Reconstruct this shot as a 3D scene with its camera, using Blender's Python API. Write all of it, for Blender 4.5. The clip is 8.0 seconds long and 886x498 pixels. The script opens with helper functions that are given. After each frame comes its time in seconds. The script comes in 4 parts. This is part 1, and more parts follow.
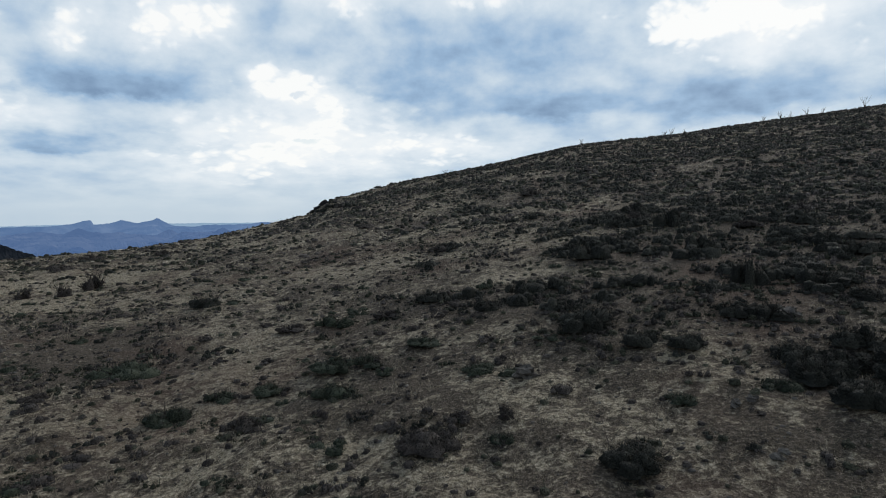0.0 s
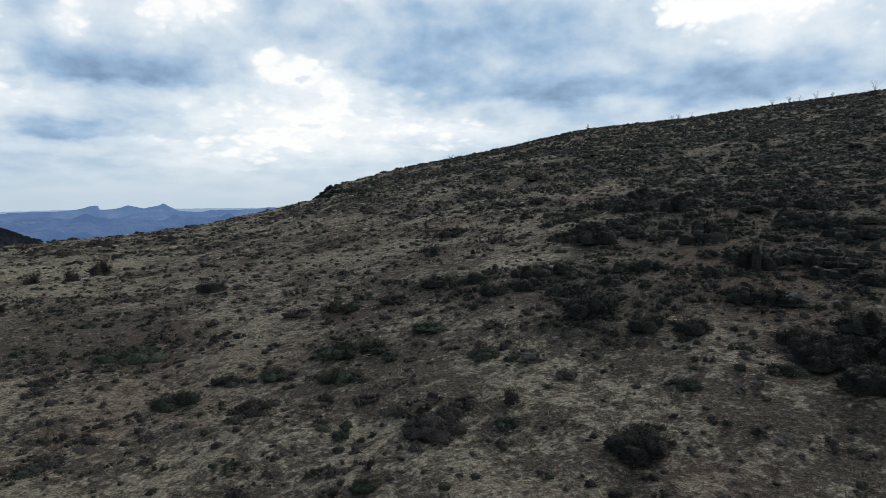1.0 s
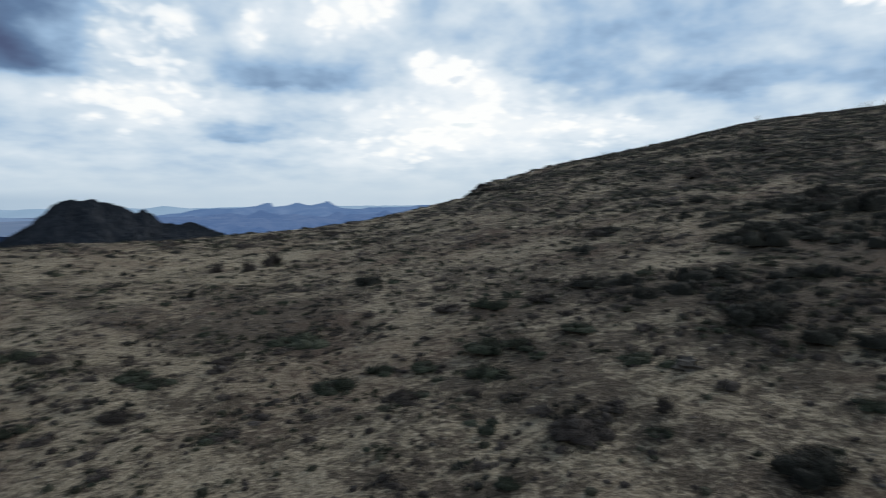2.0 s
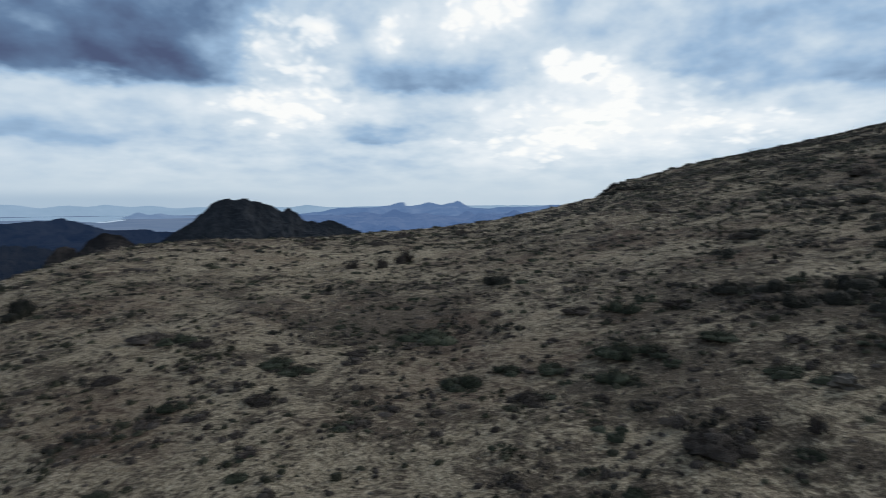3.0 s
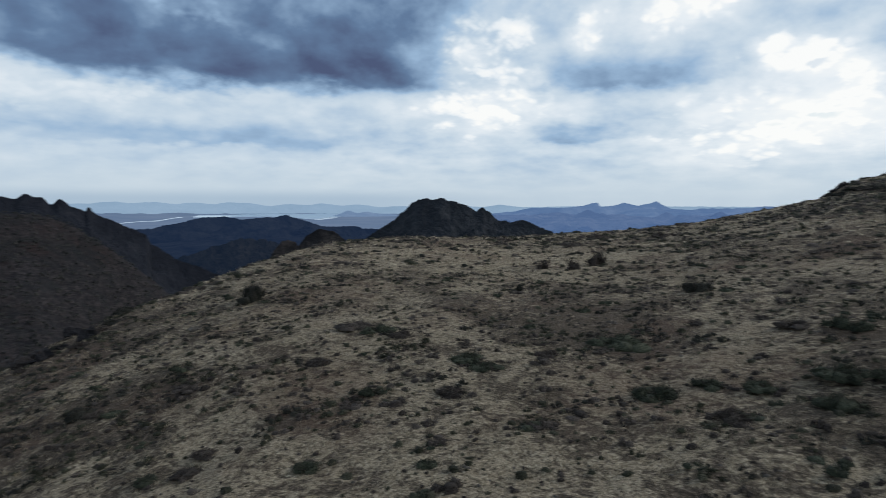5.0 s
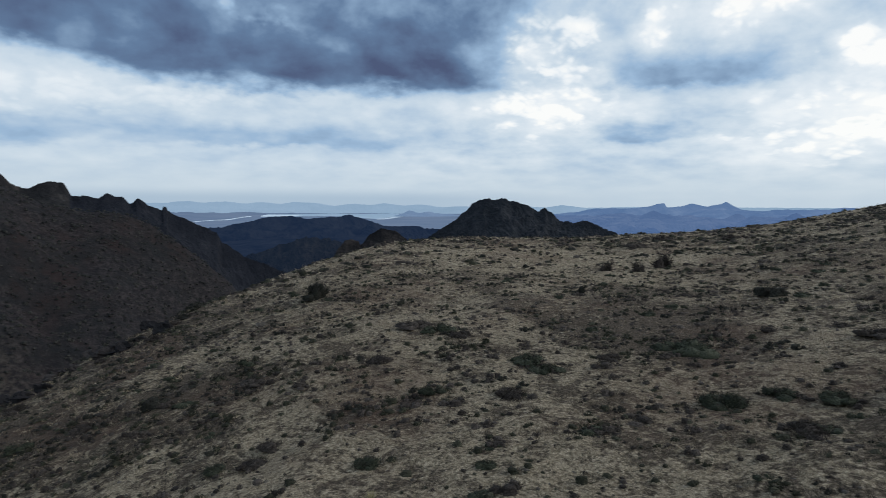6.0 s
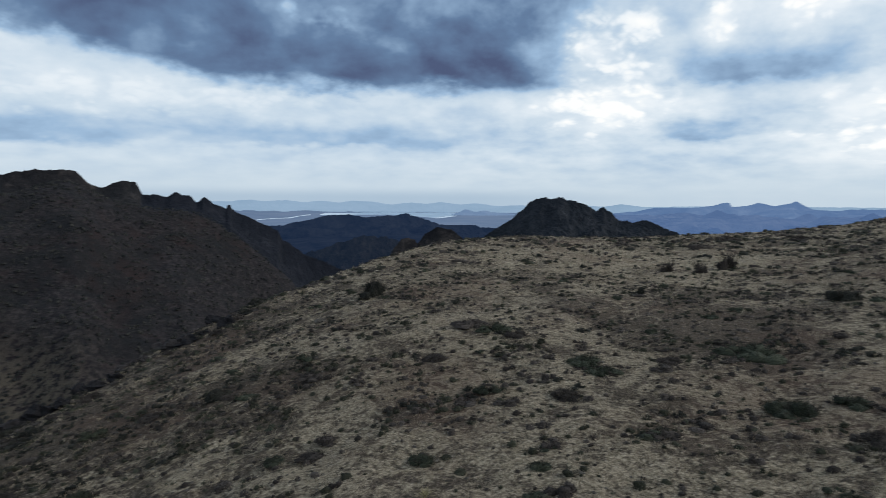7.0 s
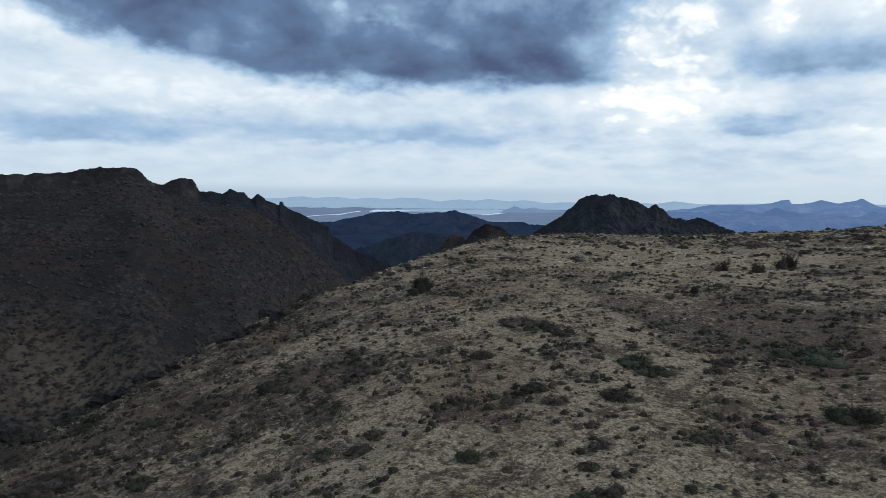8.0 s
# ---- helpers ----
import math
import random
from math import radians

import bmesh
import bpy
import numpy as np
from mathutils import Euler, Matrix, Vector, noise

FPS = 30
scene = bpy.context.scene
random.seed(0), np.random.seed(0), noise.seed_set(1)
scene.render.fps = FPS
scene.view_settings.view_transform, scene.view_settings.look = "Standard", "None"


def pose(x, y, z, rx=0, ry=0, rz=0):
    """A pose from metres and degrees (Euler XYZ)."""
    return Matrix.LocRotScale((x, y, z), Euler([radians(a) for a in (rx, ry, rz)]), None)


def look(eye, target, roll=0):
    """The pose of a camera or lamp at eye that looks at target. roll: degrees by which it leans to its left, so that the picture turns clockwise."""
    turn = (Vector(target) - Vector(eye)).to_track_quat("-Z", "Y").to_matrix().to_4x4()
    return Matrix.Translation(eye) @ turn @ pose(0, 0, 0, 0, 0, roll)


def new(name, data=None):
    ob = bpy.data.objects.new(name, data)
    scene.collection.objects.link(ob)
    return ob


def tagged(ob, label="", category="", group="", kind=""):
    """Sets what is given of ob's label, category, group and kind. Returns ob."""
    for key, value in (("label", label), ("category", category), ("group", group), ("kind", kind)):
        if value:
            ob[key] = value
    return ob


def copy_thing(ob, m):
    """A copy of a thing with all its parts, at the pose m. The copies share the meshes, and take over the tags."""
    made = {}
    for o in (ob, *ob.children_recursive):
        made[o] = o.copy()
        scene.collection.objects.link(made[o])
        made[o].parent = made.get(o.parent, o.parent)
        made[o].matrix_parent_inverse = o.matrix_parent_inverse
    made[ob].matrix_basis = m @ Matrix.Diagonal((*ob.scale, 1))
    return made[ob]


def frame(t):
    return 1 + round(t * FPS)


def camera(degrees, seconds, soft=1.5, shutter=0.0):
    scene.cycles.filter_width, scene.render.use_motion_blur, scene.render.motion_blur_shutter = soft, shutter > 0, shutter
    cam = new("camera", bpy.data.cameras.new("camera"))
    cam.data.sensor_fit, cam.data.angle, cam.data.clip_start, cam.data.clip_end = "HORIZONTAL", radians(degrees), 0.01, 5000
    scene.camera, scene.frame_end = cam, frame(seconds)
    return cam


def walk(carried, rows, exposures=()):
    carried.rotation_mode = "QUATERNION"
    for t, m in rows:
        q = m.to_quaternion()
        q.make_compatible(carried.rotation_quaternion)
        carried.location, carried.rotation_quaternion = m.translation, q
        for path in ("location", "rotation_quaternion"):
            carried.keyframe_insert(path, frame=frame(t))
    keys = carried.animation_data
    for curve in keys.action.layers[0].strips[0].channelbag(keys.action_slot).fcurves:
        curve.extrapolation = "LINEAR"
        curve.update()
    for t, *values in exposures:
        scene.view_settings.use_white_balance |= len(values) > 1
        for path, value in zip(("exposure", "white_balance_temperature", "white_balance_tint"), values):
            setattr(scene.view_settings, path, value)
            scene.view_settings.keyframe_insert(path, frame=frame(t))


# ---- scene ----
# ---- camera ----
cam = camera(68.9, 8.0, soft=0.6, shutter=0.95)
EYE_HEIGHT = 6.0
PATH = [
    (0.0, 0.00, -2.97, -0.08), (0.5, 0.00, -3.74, -0.08), (1.0, 0.49, -4.28, -0.10), (1.5, 6.06, -4.44, -0.10),
    (1.7, 9.23, -4.46, -0.08), (2.8, 23.23, -4.48, 0.03), (3.0, 25.13, -4.48, 0.05), (3.5, 30.92, -4.48, 0.11),
    (4.0, 35.20, -4.49, 0.14), (4.5, 38.40, -4.49, 0.20), (5.0, 42.03, -4.52, 0.28), (5.2, 43.38, -4.53, 0.31),
    (6.3, 48.64, -4.54, 0.42), (6.5, 49.47, -4.55, 0.43), (7.0, 52.41, -4.67, 0.45), (7.5, 54.84, -4.87, 0.46),
    (8.0, 56.69, -4.98, 0.46)]
walk(cam, [(t, pose(0, 0, EYE_HEIGHT, 90 + p, 0, y) @ pose(0, 0, 0, 0, 0, r)) for t, y, p, r in PATH], [(0.0, -0.03), (1.5, 0.02), (4.0, -0.03), (6.5, 0.0), (8.0, 0.12)])

# ---- sky, sun ----
SUN_BEARING, SUN_HEIGHT = -32.0, 30.0


class Nodes:
    """Short calls for a node tree."""

    def __init__(self, tree):
        self.tree = tree
        tree.nodes.clear()

    def add(self, kind, **values):
        n = self.tree.nodes.new(kind)
        for k, v in values.items():
            setattr(n, k, v)
        return n

    def put(self, socket, value):
        if isinstance(value, bpy.types.NodeSocket):
            self.tree.links.new(value, socket)
        else:
            socket.default_value = value

    def math(self, op, a, b=0.0, c=0.0, clamp=False):
        n = self.add("ShaderNodeMath", operation=op, use_clamp=clamp)
        for s, v in zip(n.inputs, (a, b, c)):
            self.put(s, v)
        return n.outputs[0]

    def noise(self, vector, scale, detail=4.0, rough=0.55, warp=0.0):
        n = self.add("ShaderNodeTexNoise")
        self.put(n.inputs["Vector"], vector)
        for k, v in (("Scale", scale), ("Detail", detail), ("Roughness", rough), ("Distortion", warp)):
            n.inputs[k].default_value = v
        return n.outputs["Fac"]

    def ramp(self, fac, stops):
        n = self.add("ShaderNodeValToRGB")
        e = n.color_ramp.elements
        while len(e) < len(stops):
            e.new(0.5)
        for item, (p, col) in zip(e, stops):
            item.position, item.color = p, (*col, 1) if len(col) == 3 else col
        self.put(n.inputs[0], fac)
        return n.outputs[0]

    def mix(self, fac, a, b, blend="MIX"):
        n = self.add("ShaderNodeMix", data_type="RGBA", blend_type=blend)
        for s, v in ((n.inputs[0], fac), (n.inputs[6], a), (n.inputs[7], b)):
            self.put(s, (*v, 1) if isinstance(v, tuple) and len(v) == 3 else v)
        return n.outputs[2]

    def span(self, value, a, b, to_a=0.0, to_b=1.0, smooth=True):
        n = self.add("ShaderNodeMapRange", interpolation_type="SMOOTHSTEP" if smooth else "LINEAR")
        for s, v in zip(n.inputs, (value, a, b, to_a, to_b)):
            self.put(s, v)
        return n.outputs[0]


# banks of cloud: bearing, height, half width, half depth (degrees), how dark or bright
DARK_BANKS = [
    (27, 9.8, 9, 1.3, 0.23), (4, 10.4, 5, 1.6, 0.17), (-7, 9.0, 9, 1.3, 0.17), (-27, 8.9, 9, 1.8, 0.20), (31, 5.2, 6, 0.9, 0.17), (-6, 13.5, 12, 3.0, 0.12), (36, 12.5, 5, 2.0, 0.08),
    (66, 10.2, 13, 1.0, 0.07), (52, 10.4, 6, 1.2, 0.06), (87, 4.4, 10, 1.0, 0.15), (62, 4.6, 12, 0.8, 0.12), (72, 5.6, 8, 0.9, 0.06)]
BRIGHT_BREAKS = [
    (12, 6.8, 9, 2.6, 0.2), (37, 9.5, 4, 3.5, 0.12), (-25, 15.6, 7.5, 3.0, 0.52), (29.4, 14, 1.3, 1.2, 0.4), (23, 15.6, 3.2, 1.8, 0.5), (13.8, 11, 2.6, 1.2, 0.42), (10, 8.8, 2.6, 1.8, 0.42),
    (16.6, 5, 4.5, 2.2, 0.36), (4, 5.9, 8, 1.0, 0.36), (-4, 18.4, 4, 1.0, 0.4), (8, 18, 3.2, 1.1, 0.42), (38, 12.5, 2.6, 2.2, 0.38), (38.5, 7.4, 4.5, 1.5, 0.4),
    (90, 12, 3, 1.3, 0.14), (63, 15.2, 3, 1.4, 0.22), (78, 7.8, 12, 1.3, 0.12)]


def build_world():
    world = bpy.data.worlds.new("cloudy_sky")
    world.use_nodes = True
    scene.world = world
    n = Nodes(world.node_tree)
    way = n.add("ShaderNodeTexCoord").outputs["Generated"]
    xyz = n.add("ShaderNodeSeparateXYZ")
    n.put(xyz.inputs[0], way)
    x, y, z = xyz.outputs
    bearing = n.math("MULTIPLY", n.math("ARCTAN2", n.math("MULTIPLY", x, -1.0), y), 57.2958)
    height = n.math("MULTIPLY", n.math("ARCSINE", z), 57.2958)
    # the clouds' own map: flatter towards the horizon
    flat = n.math("MULTIPLY", n.math("LOGARITHM", n.math("ADD", n.math("MAXIMUM", height, 0.0), 7.0), 2.718), 3.1)
    chart = n.add("ShaderNodeCombineXYZ")
    n.put(chart.inputs[0], n.math("MULTIPLY", n.math("SUBTRACT", bearing, 20.0), 0.105))
    n.put(chart.inputs[1], flat)
    chart = chart.outputs[0]
    w1 = n.math("SUBTRACT", n.noise(chart, 1.6, 6.0, 0.55), 0.5)
    w2 = n.math("SUBTRACT", n.noise(chart, 2.1, 6.0, 0.55), 0.5)
    # rounded heaps with creases between them
    billow = 0.0
    for scale, amount in ((1.5, 1.2), (3.2, 1.1), (7.0, 0.65), (15.0, 0.2)):
        heap = n.math("ABSOLUTE", n.math("SUBTRACT", n.noise(chart, scale, 1.0, 0.4, 0.15), 0.5))
        billow = n.math("ADD", billow, n.math("MULTIPLY", heap, 2.0 * amount))
    b = n.math("ADD", bearing, n.math("MULTIPLY", w1, 9.0))
    h = n.math("ADD", height, n.math("MULTIPLY", w2, 3.0))
    fleece = n.math("SUBTRACT", n.noise(chart, 1.1, 6.0, 0.5, 0.2), 0.5)
    fine = n.math("SUBTRACT", n.noise(chart, 3.0, 5.0, 0.52), 0.5)
    total = n.math("ADD", 0.60, n.math("MULTIPLY", fleece, 0.34))
    total = n.math("ADD", total, n.math("MULTIPLY", fine, n.span(bearing, 44.0, 62.0, 0.42, 0.24)))
    for table, sign in ((DARK_BANKS, -1), (BRIGHT_BREAKS, 1)):
        for a, e, sa, se, amount in table:
            u = n.math("DIVIDE", n.math("SUBTRACT", b, float(a)), float(sa))
            v = n.math("DIVIDE", n.math("SUBTRACT", h, float(e)), float(se))
            if sign < 0:
                # flat bases, soft tops
                v = n.math("MULTIPLY", v, n.span(v, -0.3, 0.3, 1.9, 0.75))
            g = n.math("EXPONENT", n.math("MULTIPLY", n.math("ADD", n.math("MULTIPLY", u, u), n.math("MULTIPLY", v, v)), -1.0))
            if sign > 0:
                # sun-lit edges, crisp and billowing
                wide = n.math("POWER", g, 0.55)
                crisp = n.span(n.math("ADD", wide, n.math("MULTIPLY", n.math("SUBTRACT", billow, 0.66), 1.5)), 0.25, 1.05)
                crisp = n.math("MULTIPLY", crisp, n.span(wide, 0.1, 0.6))
                g = n.math("ADD", n.math("MULTIPLY", wide, 0.5), n.math("MULTIPLY", crisp, n.math("ADD", 0.22, n.math("MULTIPLY", billow, 0.42))))
            else:
                g = n.math("MULTIPLY", g, 1.25)
            total = n.math("ADD", total, n.math("MULTIPLY", g, sign * amount))
    # the heavy grey bank, its base rising to the left
    rise = n.math("MULTIPLY", n.math("POWER", n.math("MAXIMUM", n.math("SUBTRACT", b, 70.0), 0.0), 1.5), 0.052)
    under = n.math("ADD", height, n.math("ADD", n.math("MULTIPLY", w2, 2.6), n.math("MULTIPLY", fine, 3.0)))
    under = n.math("SUBTRACT", under, n.math("ADD", rise, 8.8))
    heavy = n.math("MULTIPLY", n.span(under, -0.5, 1.3), n.span(b, 33.0, 51.0))
    heavy = n.math("MULTIPLY", heavy, n.math("SUBTRACT", 0.42, n.math("MULTIPLY", fleece, 0.75)))
    total = n.math("SUBTRACT", total, heavy)
    cloud = n.ramp(total, [(0.0, (0.070, 0.095, 0.185)), (0.22, (0.125, 0.205, 0.345)), (0.45, (0.335, 0.488, 0.680)), (0.62, (0.59, 0.70, 0.805)),
                           (0.80, (0.82, 0.88, 0.93)), (1.0, (0.99, 1.0, 0.99))])
    # clouds thin out into pale air low over the horizon
    low = n.span(height, 0.0, 4.2, 0.85, 0.0)
    cloud = n.mix(low, cloud, (0.57, 0.675, 0.765))
    haze = n.math("MULTIPLY", n.span(height, -0.2, 0.9, 0.55, 0.0), n.span(bearing, 30.0, 52.0, 0.2, 1.0))
    cloud = n.mix(haze, cloud, (0.29, 0.42, 0.57))
    sky = n.add("ShaderNodeTexSky", sky_type="NISHITA", sun_disc=False, sun_elevation=radians(SUN_HEIGHT), sun_rotation=radians(-SUN_BEARING), altitude=600)
    clear = n.add("ShaderNodeBackground")
    n.put(clear.inputs[0], sky.outputs[0])
    clear.inputs[1].default_value = 0.10
    cover = n.add("ShaderNodeBackground")
    n.put(cover.inputs[0], cloud)
    cover.inputs[1].default_value = 1.0
    both = n.add("ShaderNodeMixShader")
    n.put(both.inputs[0], n.span(total, 1.25, 1.5, 0.97, 0.6))
    n.put(both.inputs[1], clear.outputs[0])
    n.put(both.inputs[2], cover.outputs[0])
    out = n.add("ShaderNodeOutputWorld")
    n.put(out.inputs[0], both.outputs[0])


build_world()
sun = new("sun", bpy.data.lights.new("sun", "SUN"))
sun.data.energy, sun.data.angle, sun.data.color = 1.4, radians(10), (1.0, 0.95, 0.87)
sun_way = Vector((-math.sin(radians(SUN_BEARING)) * math.cos(radians(SUN_HEIGHT)), math.cos(radians(SUN_BEARING)) * math.cos(radians(SUN_HEIGHT)), math.sin(radians(SUN_HEIGHT))))
sun.matrix_world = look(sun_way * 500, (0, 0, 0))


# ---- materials ----
def material(name):
    mat = bpy.data.materials.new(name)
    mat.use_nodes = True
    n = Nodes(mat.node_tree)
    bsdf = n.add("ShaderNodeBsdfPrincipled")
    out = n.add("ShaderNodeOutputMaterial")
    n.tree.links.new(bsdf.outputs[0], out.inputs[0])
    return mat, n, bsdf, out


def place(n):
    return n.add("ShaderNodeNewGeometry").outputs["Position"]


def bump(n, bsdf, height, strength, distance):
    b = n.add("ShaderNodeBump")
    b.inputs["Strength"].default_value, b.inputs["Distance"].default_value = strength, distance
    n.put(b.inputs["Height"], height)
    n.put(bsdf.inputs["Normal"], b.outputs[0])


def ground_material():
    mat, n, bsdf, out = material("dry_ground")
    p = place(n)
    broad, clump, small, grit = n.noise(p, 1.3, 5, 0.62), n.noise(p, 4.2, 5, 0.66, 0.4), n.noise(p, 13.0, 4, 0.65), n.noise(p, 42.0, 3, 0.65)
    crumbs = n.math("ADD", n.math("MULTIPLY", small, 0.55), n.math("MULTIPLY", grit, 0.45))
    soil = n.ramp(crumbs, [(0.36, (0.030, 0.024, 0.019)), (0.5, (0.088, 0.069, 0.050)), (0.64, (0.255, 0.203, 0.160))])
    straw = n.ramp(crumbs, [(0.36, (0.088, 0.070, 0.047)), (0.5, (0.318, 0.260, 0.182)), (0.64, (0.65, 0.552, 0.415))])
    grown = n.add("ShaderNodeAttribute", attribute_name="cover").outputs["Fac"]
    brush = n.add("ShaderNodeAttribute", attribute_name="brush").outputs["Fac"]
    f = n.math("ADD", n.math("MULTIPLY", clump, 0.62), n.math("MULTIPLY", broad, 0.38))
    f = n.math("ADD", f, n.math("MULTIPLY", n.math("SUBTRACT", grown, 0.5), 0.14))
    f = n.math("SUBTRACT", f, n.math("MULTIPLY", n.math("SUBTRACT", brush, 0.45), 0.16))
    col = n.mix(n.span(f, 0.485, 0.60), soil, straw)
    litter = n.span(n.noise(p, 7.0, 5, 0.7, 0.5), 0.535, 0.62)
    col = n.mix(n.math("MULTIPLY", litter, 0.75), col, (0.036, 0.031, 0.024))
    red = n.span(n.noise(p, 0.16, 4, 0.6), 0.5, 0.66)
    col = n.mix(n.math("MULTIPLY", red, 0.42), col, (0.115, 0.068, 0.050))
    n.put(bsdf.inputs["Base Color"], col)
    bsdf.inputs["Roughness"].default_value = 0.95
    bsdf.inputs["Specular IOR Level"].default_value = 0.1
    bump(n, bsdf, n.math("ADD", n.math("MULTIPLY", clump, 1.6), n.math("ADD", small, n.math("MULTIPLY", grit, 0.4))), 1.0, 0.11)
    return mat


def slope_material():
    mat, n, bsdf, out = material("scrub_slope")
    p = place(n)
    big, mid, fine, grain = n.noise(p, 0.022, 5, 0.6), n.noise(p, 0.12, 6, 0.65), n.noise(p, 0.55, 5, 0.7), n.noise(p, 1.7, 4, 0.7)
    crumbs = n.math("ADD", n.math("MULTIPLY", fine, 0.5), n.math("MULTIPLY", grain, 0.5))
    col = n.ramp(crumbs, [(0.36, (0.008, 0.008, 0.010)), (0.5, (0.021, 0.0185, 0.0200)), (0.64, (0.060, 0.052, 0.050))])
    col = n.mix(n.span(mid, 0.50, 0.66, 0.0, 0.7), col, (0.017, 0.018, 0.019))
    # dark brush patches, doubling as painted shading of the slope's relief
    thicket_shade = n.noise(p, 0.045, 5, 0.62, 0.5)
    col = n.mix(n.span(thicket_shade, 0.50, 0.62, 0.0, 0.6), col, (0.010, 0.0125, 0.014))
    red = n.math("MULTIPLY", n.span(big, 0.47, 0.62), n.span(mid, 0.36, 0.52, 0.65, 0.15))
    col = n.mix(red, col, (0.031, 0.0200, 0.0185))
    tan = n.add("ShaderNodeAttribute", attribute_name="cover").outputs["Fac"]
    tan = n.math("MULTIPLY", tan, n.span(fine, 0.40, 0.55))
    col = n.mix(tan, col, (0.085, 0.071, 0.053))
    n.put(bsdf.inputs["Base Color"], col)
    bsdf.inputs["Roughness"].default_value = 0.95
    bsdf.inputs["Specular IOR Level"].default_value = 0.1
    bump(n, bsdf, n.math("ADD", mid, n.math("ADD", fine, n.math("MULTIPLY", grain, 0.4))), 0.5, 0.9)
    return mat


def rock_material(name, dark, mean, light, scale=0.12):
    mat, n, bsdf, out = material(name)
    p = place(n)
    a, b = n.noise(p, scale, 7, 0.65, 0.4), n.noise(p, scale * 7, 6, 0.7)
    col = n.ramp(a, [(0.3, dark), (0.52, mean), (0.75, light)])
    col = n.mix(n.span(b, 0.45, 0.65, 0.0, 0.6), col, dark)
    n.put(bsdf.inputs["Base Color"], col)
    bsdf.inputs["Roughness"].default_value = 0.9
    bsdf.inputs["Specular IOR Level"].default_value = 0.2
    bump(n, bsdf, n.math("ADD", a, n.math("MULTIPLY", b, 0.5)), 0.8, 0.12 / scale)
    return mat


def haze_glow_material(name, dark, light, air, glow, scale):
    """Country seen through kilometres of air, whose scattered light is painted on as emission."""
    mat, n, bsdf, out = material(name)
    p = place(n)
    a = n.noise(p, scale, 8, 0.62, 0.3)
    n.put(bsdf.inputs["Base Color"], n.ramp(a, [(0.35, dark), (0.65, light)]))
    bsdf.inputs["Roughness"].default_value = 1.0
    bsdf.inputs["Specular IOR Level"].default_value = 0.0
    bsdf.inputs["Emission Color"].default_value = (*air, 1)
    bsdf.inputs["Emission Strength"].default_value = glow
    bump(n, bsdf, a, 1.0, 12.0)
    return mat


def plant_material(name, dark, mean, light, scale=1.3, rough=0.8, grain=26.0, depth=0.55):
    mat, n, bsdf, out = material(name)
    island = n.add("ShaderNodeNewGeometry").outputs["Random Per Island"]
    each = n.add("ShaderNodeObjectInfo").outputs["Random"]
    p = place(n)
    patch, fine = n.noise(p, scale, 3, 0.6), n.noise(p, grain, 3, 0.7)
    f = n.math("ADD", n.math("MULTIPLY", island, 0.40), n.math("MULTIPLY", patch, 0.45))
    f = n.math("ADD", f, n.math("MULTIPLY", each, 0.15))
    f = n.math("ADD", f, n.math("MULTIPLY", n.math("SUBTRACT", fine, 0.5), 1.1))
    col = n.ramp(f, [(0.2, dark), (0.5, mean), (0.8, light)])
    # shade in the gaps between twigs, painted into the colour by noise
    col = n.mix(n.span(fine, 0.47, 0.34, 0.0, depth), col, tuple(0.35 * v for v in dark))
    n.put(bsdf.inputs["Base Color"], col)
    bsdf.inputs["Roughness"].default_value = rough
    bsdf.inputs["Specular IOR Level"].default_value = 0.12
    bump(n, bsdf, fine, 1.0, 1.6 / grain)
    return mat


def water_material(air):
    mat, n, bsdf, out = material("glowing_lake_water")
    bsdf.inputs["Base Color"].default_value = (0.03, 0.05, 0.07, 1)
    # emission in place of the haze and sky brightness on the water
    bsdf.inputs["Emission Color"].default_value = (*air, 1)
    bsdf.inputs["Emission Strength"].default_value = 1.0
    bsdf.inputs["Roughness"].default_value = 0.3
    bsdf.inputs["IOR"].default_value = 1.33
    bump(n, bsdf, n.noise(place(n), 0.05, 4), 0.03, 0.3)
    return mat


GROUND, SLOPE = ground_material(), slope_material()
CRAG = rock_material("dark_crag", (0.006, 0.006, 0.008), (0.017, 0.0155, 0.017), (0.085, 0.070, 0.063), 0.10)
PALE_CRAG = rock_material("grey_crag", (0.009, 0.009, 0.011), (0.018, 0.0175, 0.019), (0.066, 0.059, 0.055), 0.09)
# blue of the distance haze is mixed into these two rock colours
SPIRE_ROCK = rock_material("hazed_blackish_crag", (0.006, 0.008, 0.013), (0.011, 0.013, 0.020), (0.026, 0.027, 0.034), 0.10)
KNOB_ROCK = rock_material("hazed_dark_knob_rock", (0.009, 0.0115, 0.016), (0.019, 0.0225, 0.029), (0.041, 0.044, 0.051), 0.09)
STONE = rock_material("grey_stone", (0.045, 0.04, 0.036), (0.115, 0.10, 0.086), (0.23, 0.205, 0.175), 2.5)
# third colour of each is its haze, emitted evenly by the surface
MID_HILL = haze_glow_material("hazy_dark_hill", (0.005, 0.007, 0.008), (0.021, 0.022, 0.022), (0.008, 0.017, 0.043), 1.0, 0.02)
RANGE = haze_glow_material("hazy_range", (0.02, 0.022, 0.03), (0.105, 0.102, 0.10), (0.086, 0.158, 0.310), 1.0, 0.006)
PALE_RANGE = haze_glow_material("pale_hazy_range", (0.06, 0.06, 0.07), (0.10, 0.10, 0.11), (0.22, 0.335, 0.465), 1.0, 0.004)
LAKE_HILL = haze_glow_material("hazy_lake_hill", (0.02, 0.022, 0.03), (0.075, 0.072, 0.075), (0.135, 0.215, 0.355), 1.0, 0.008)
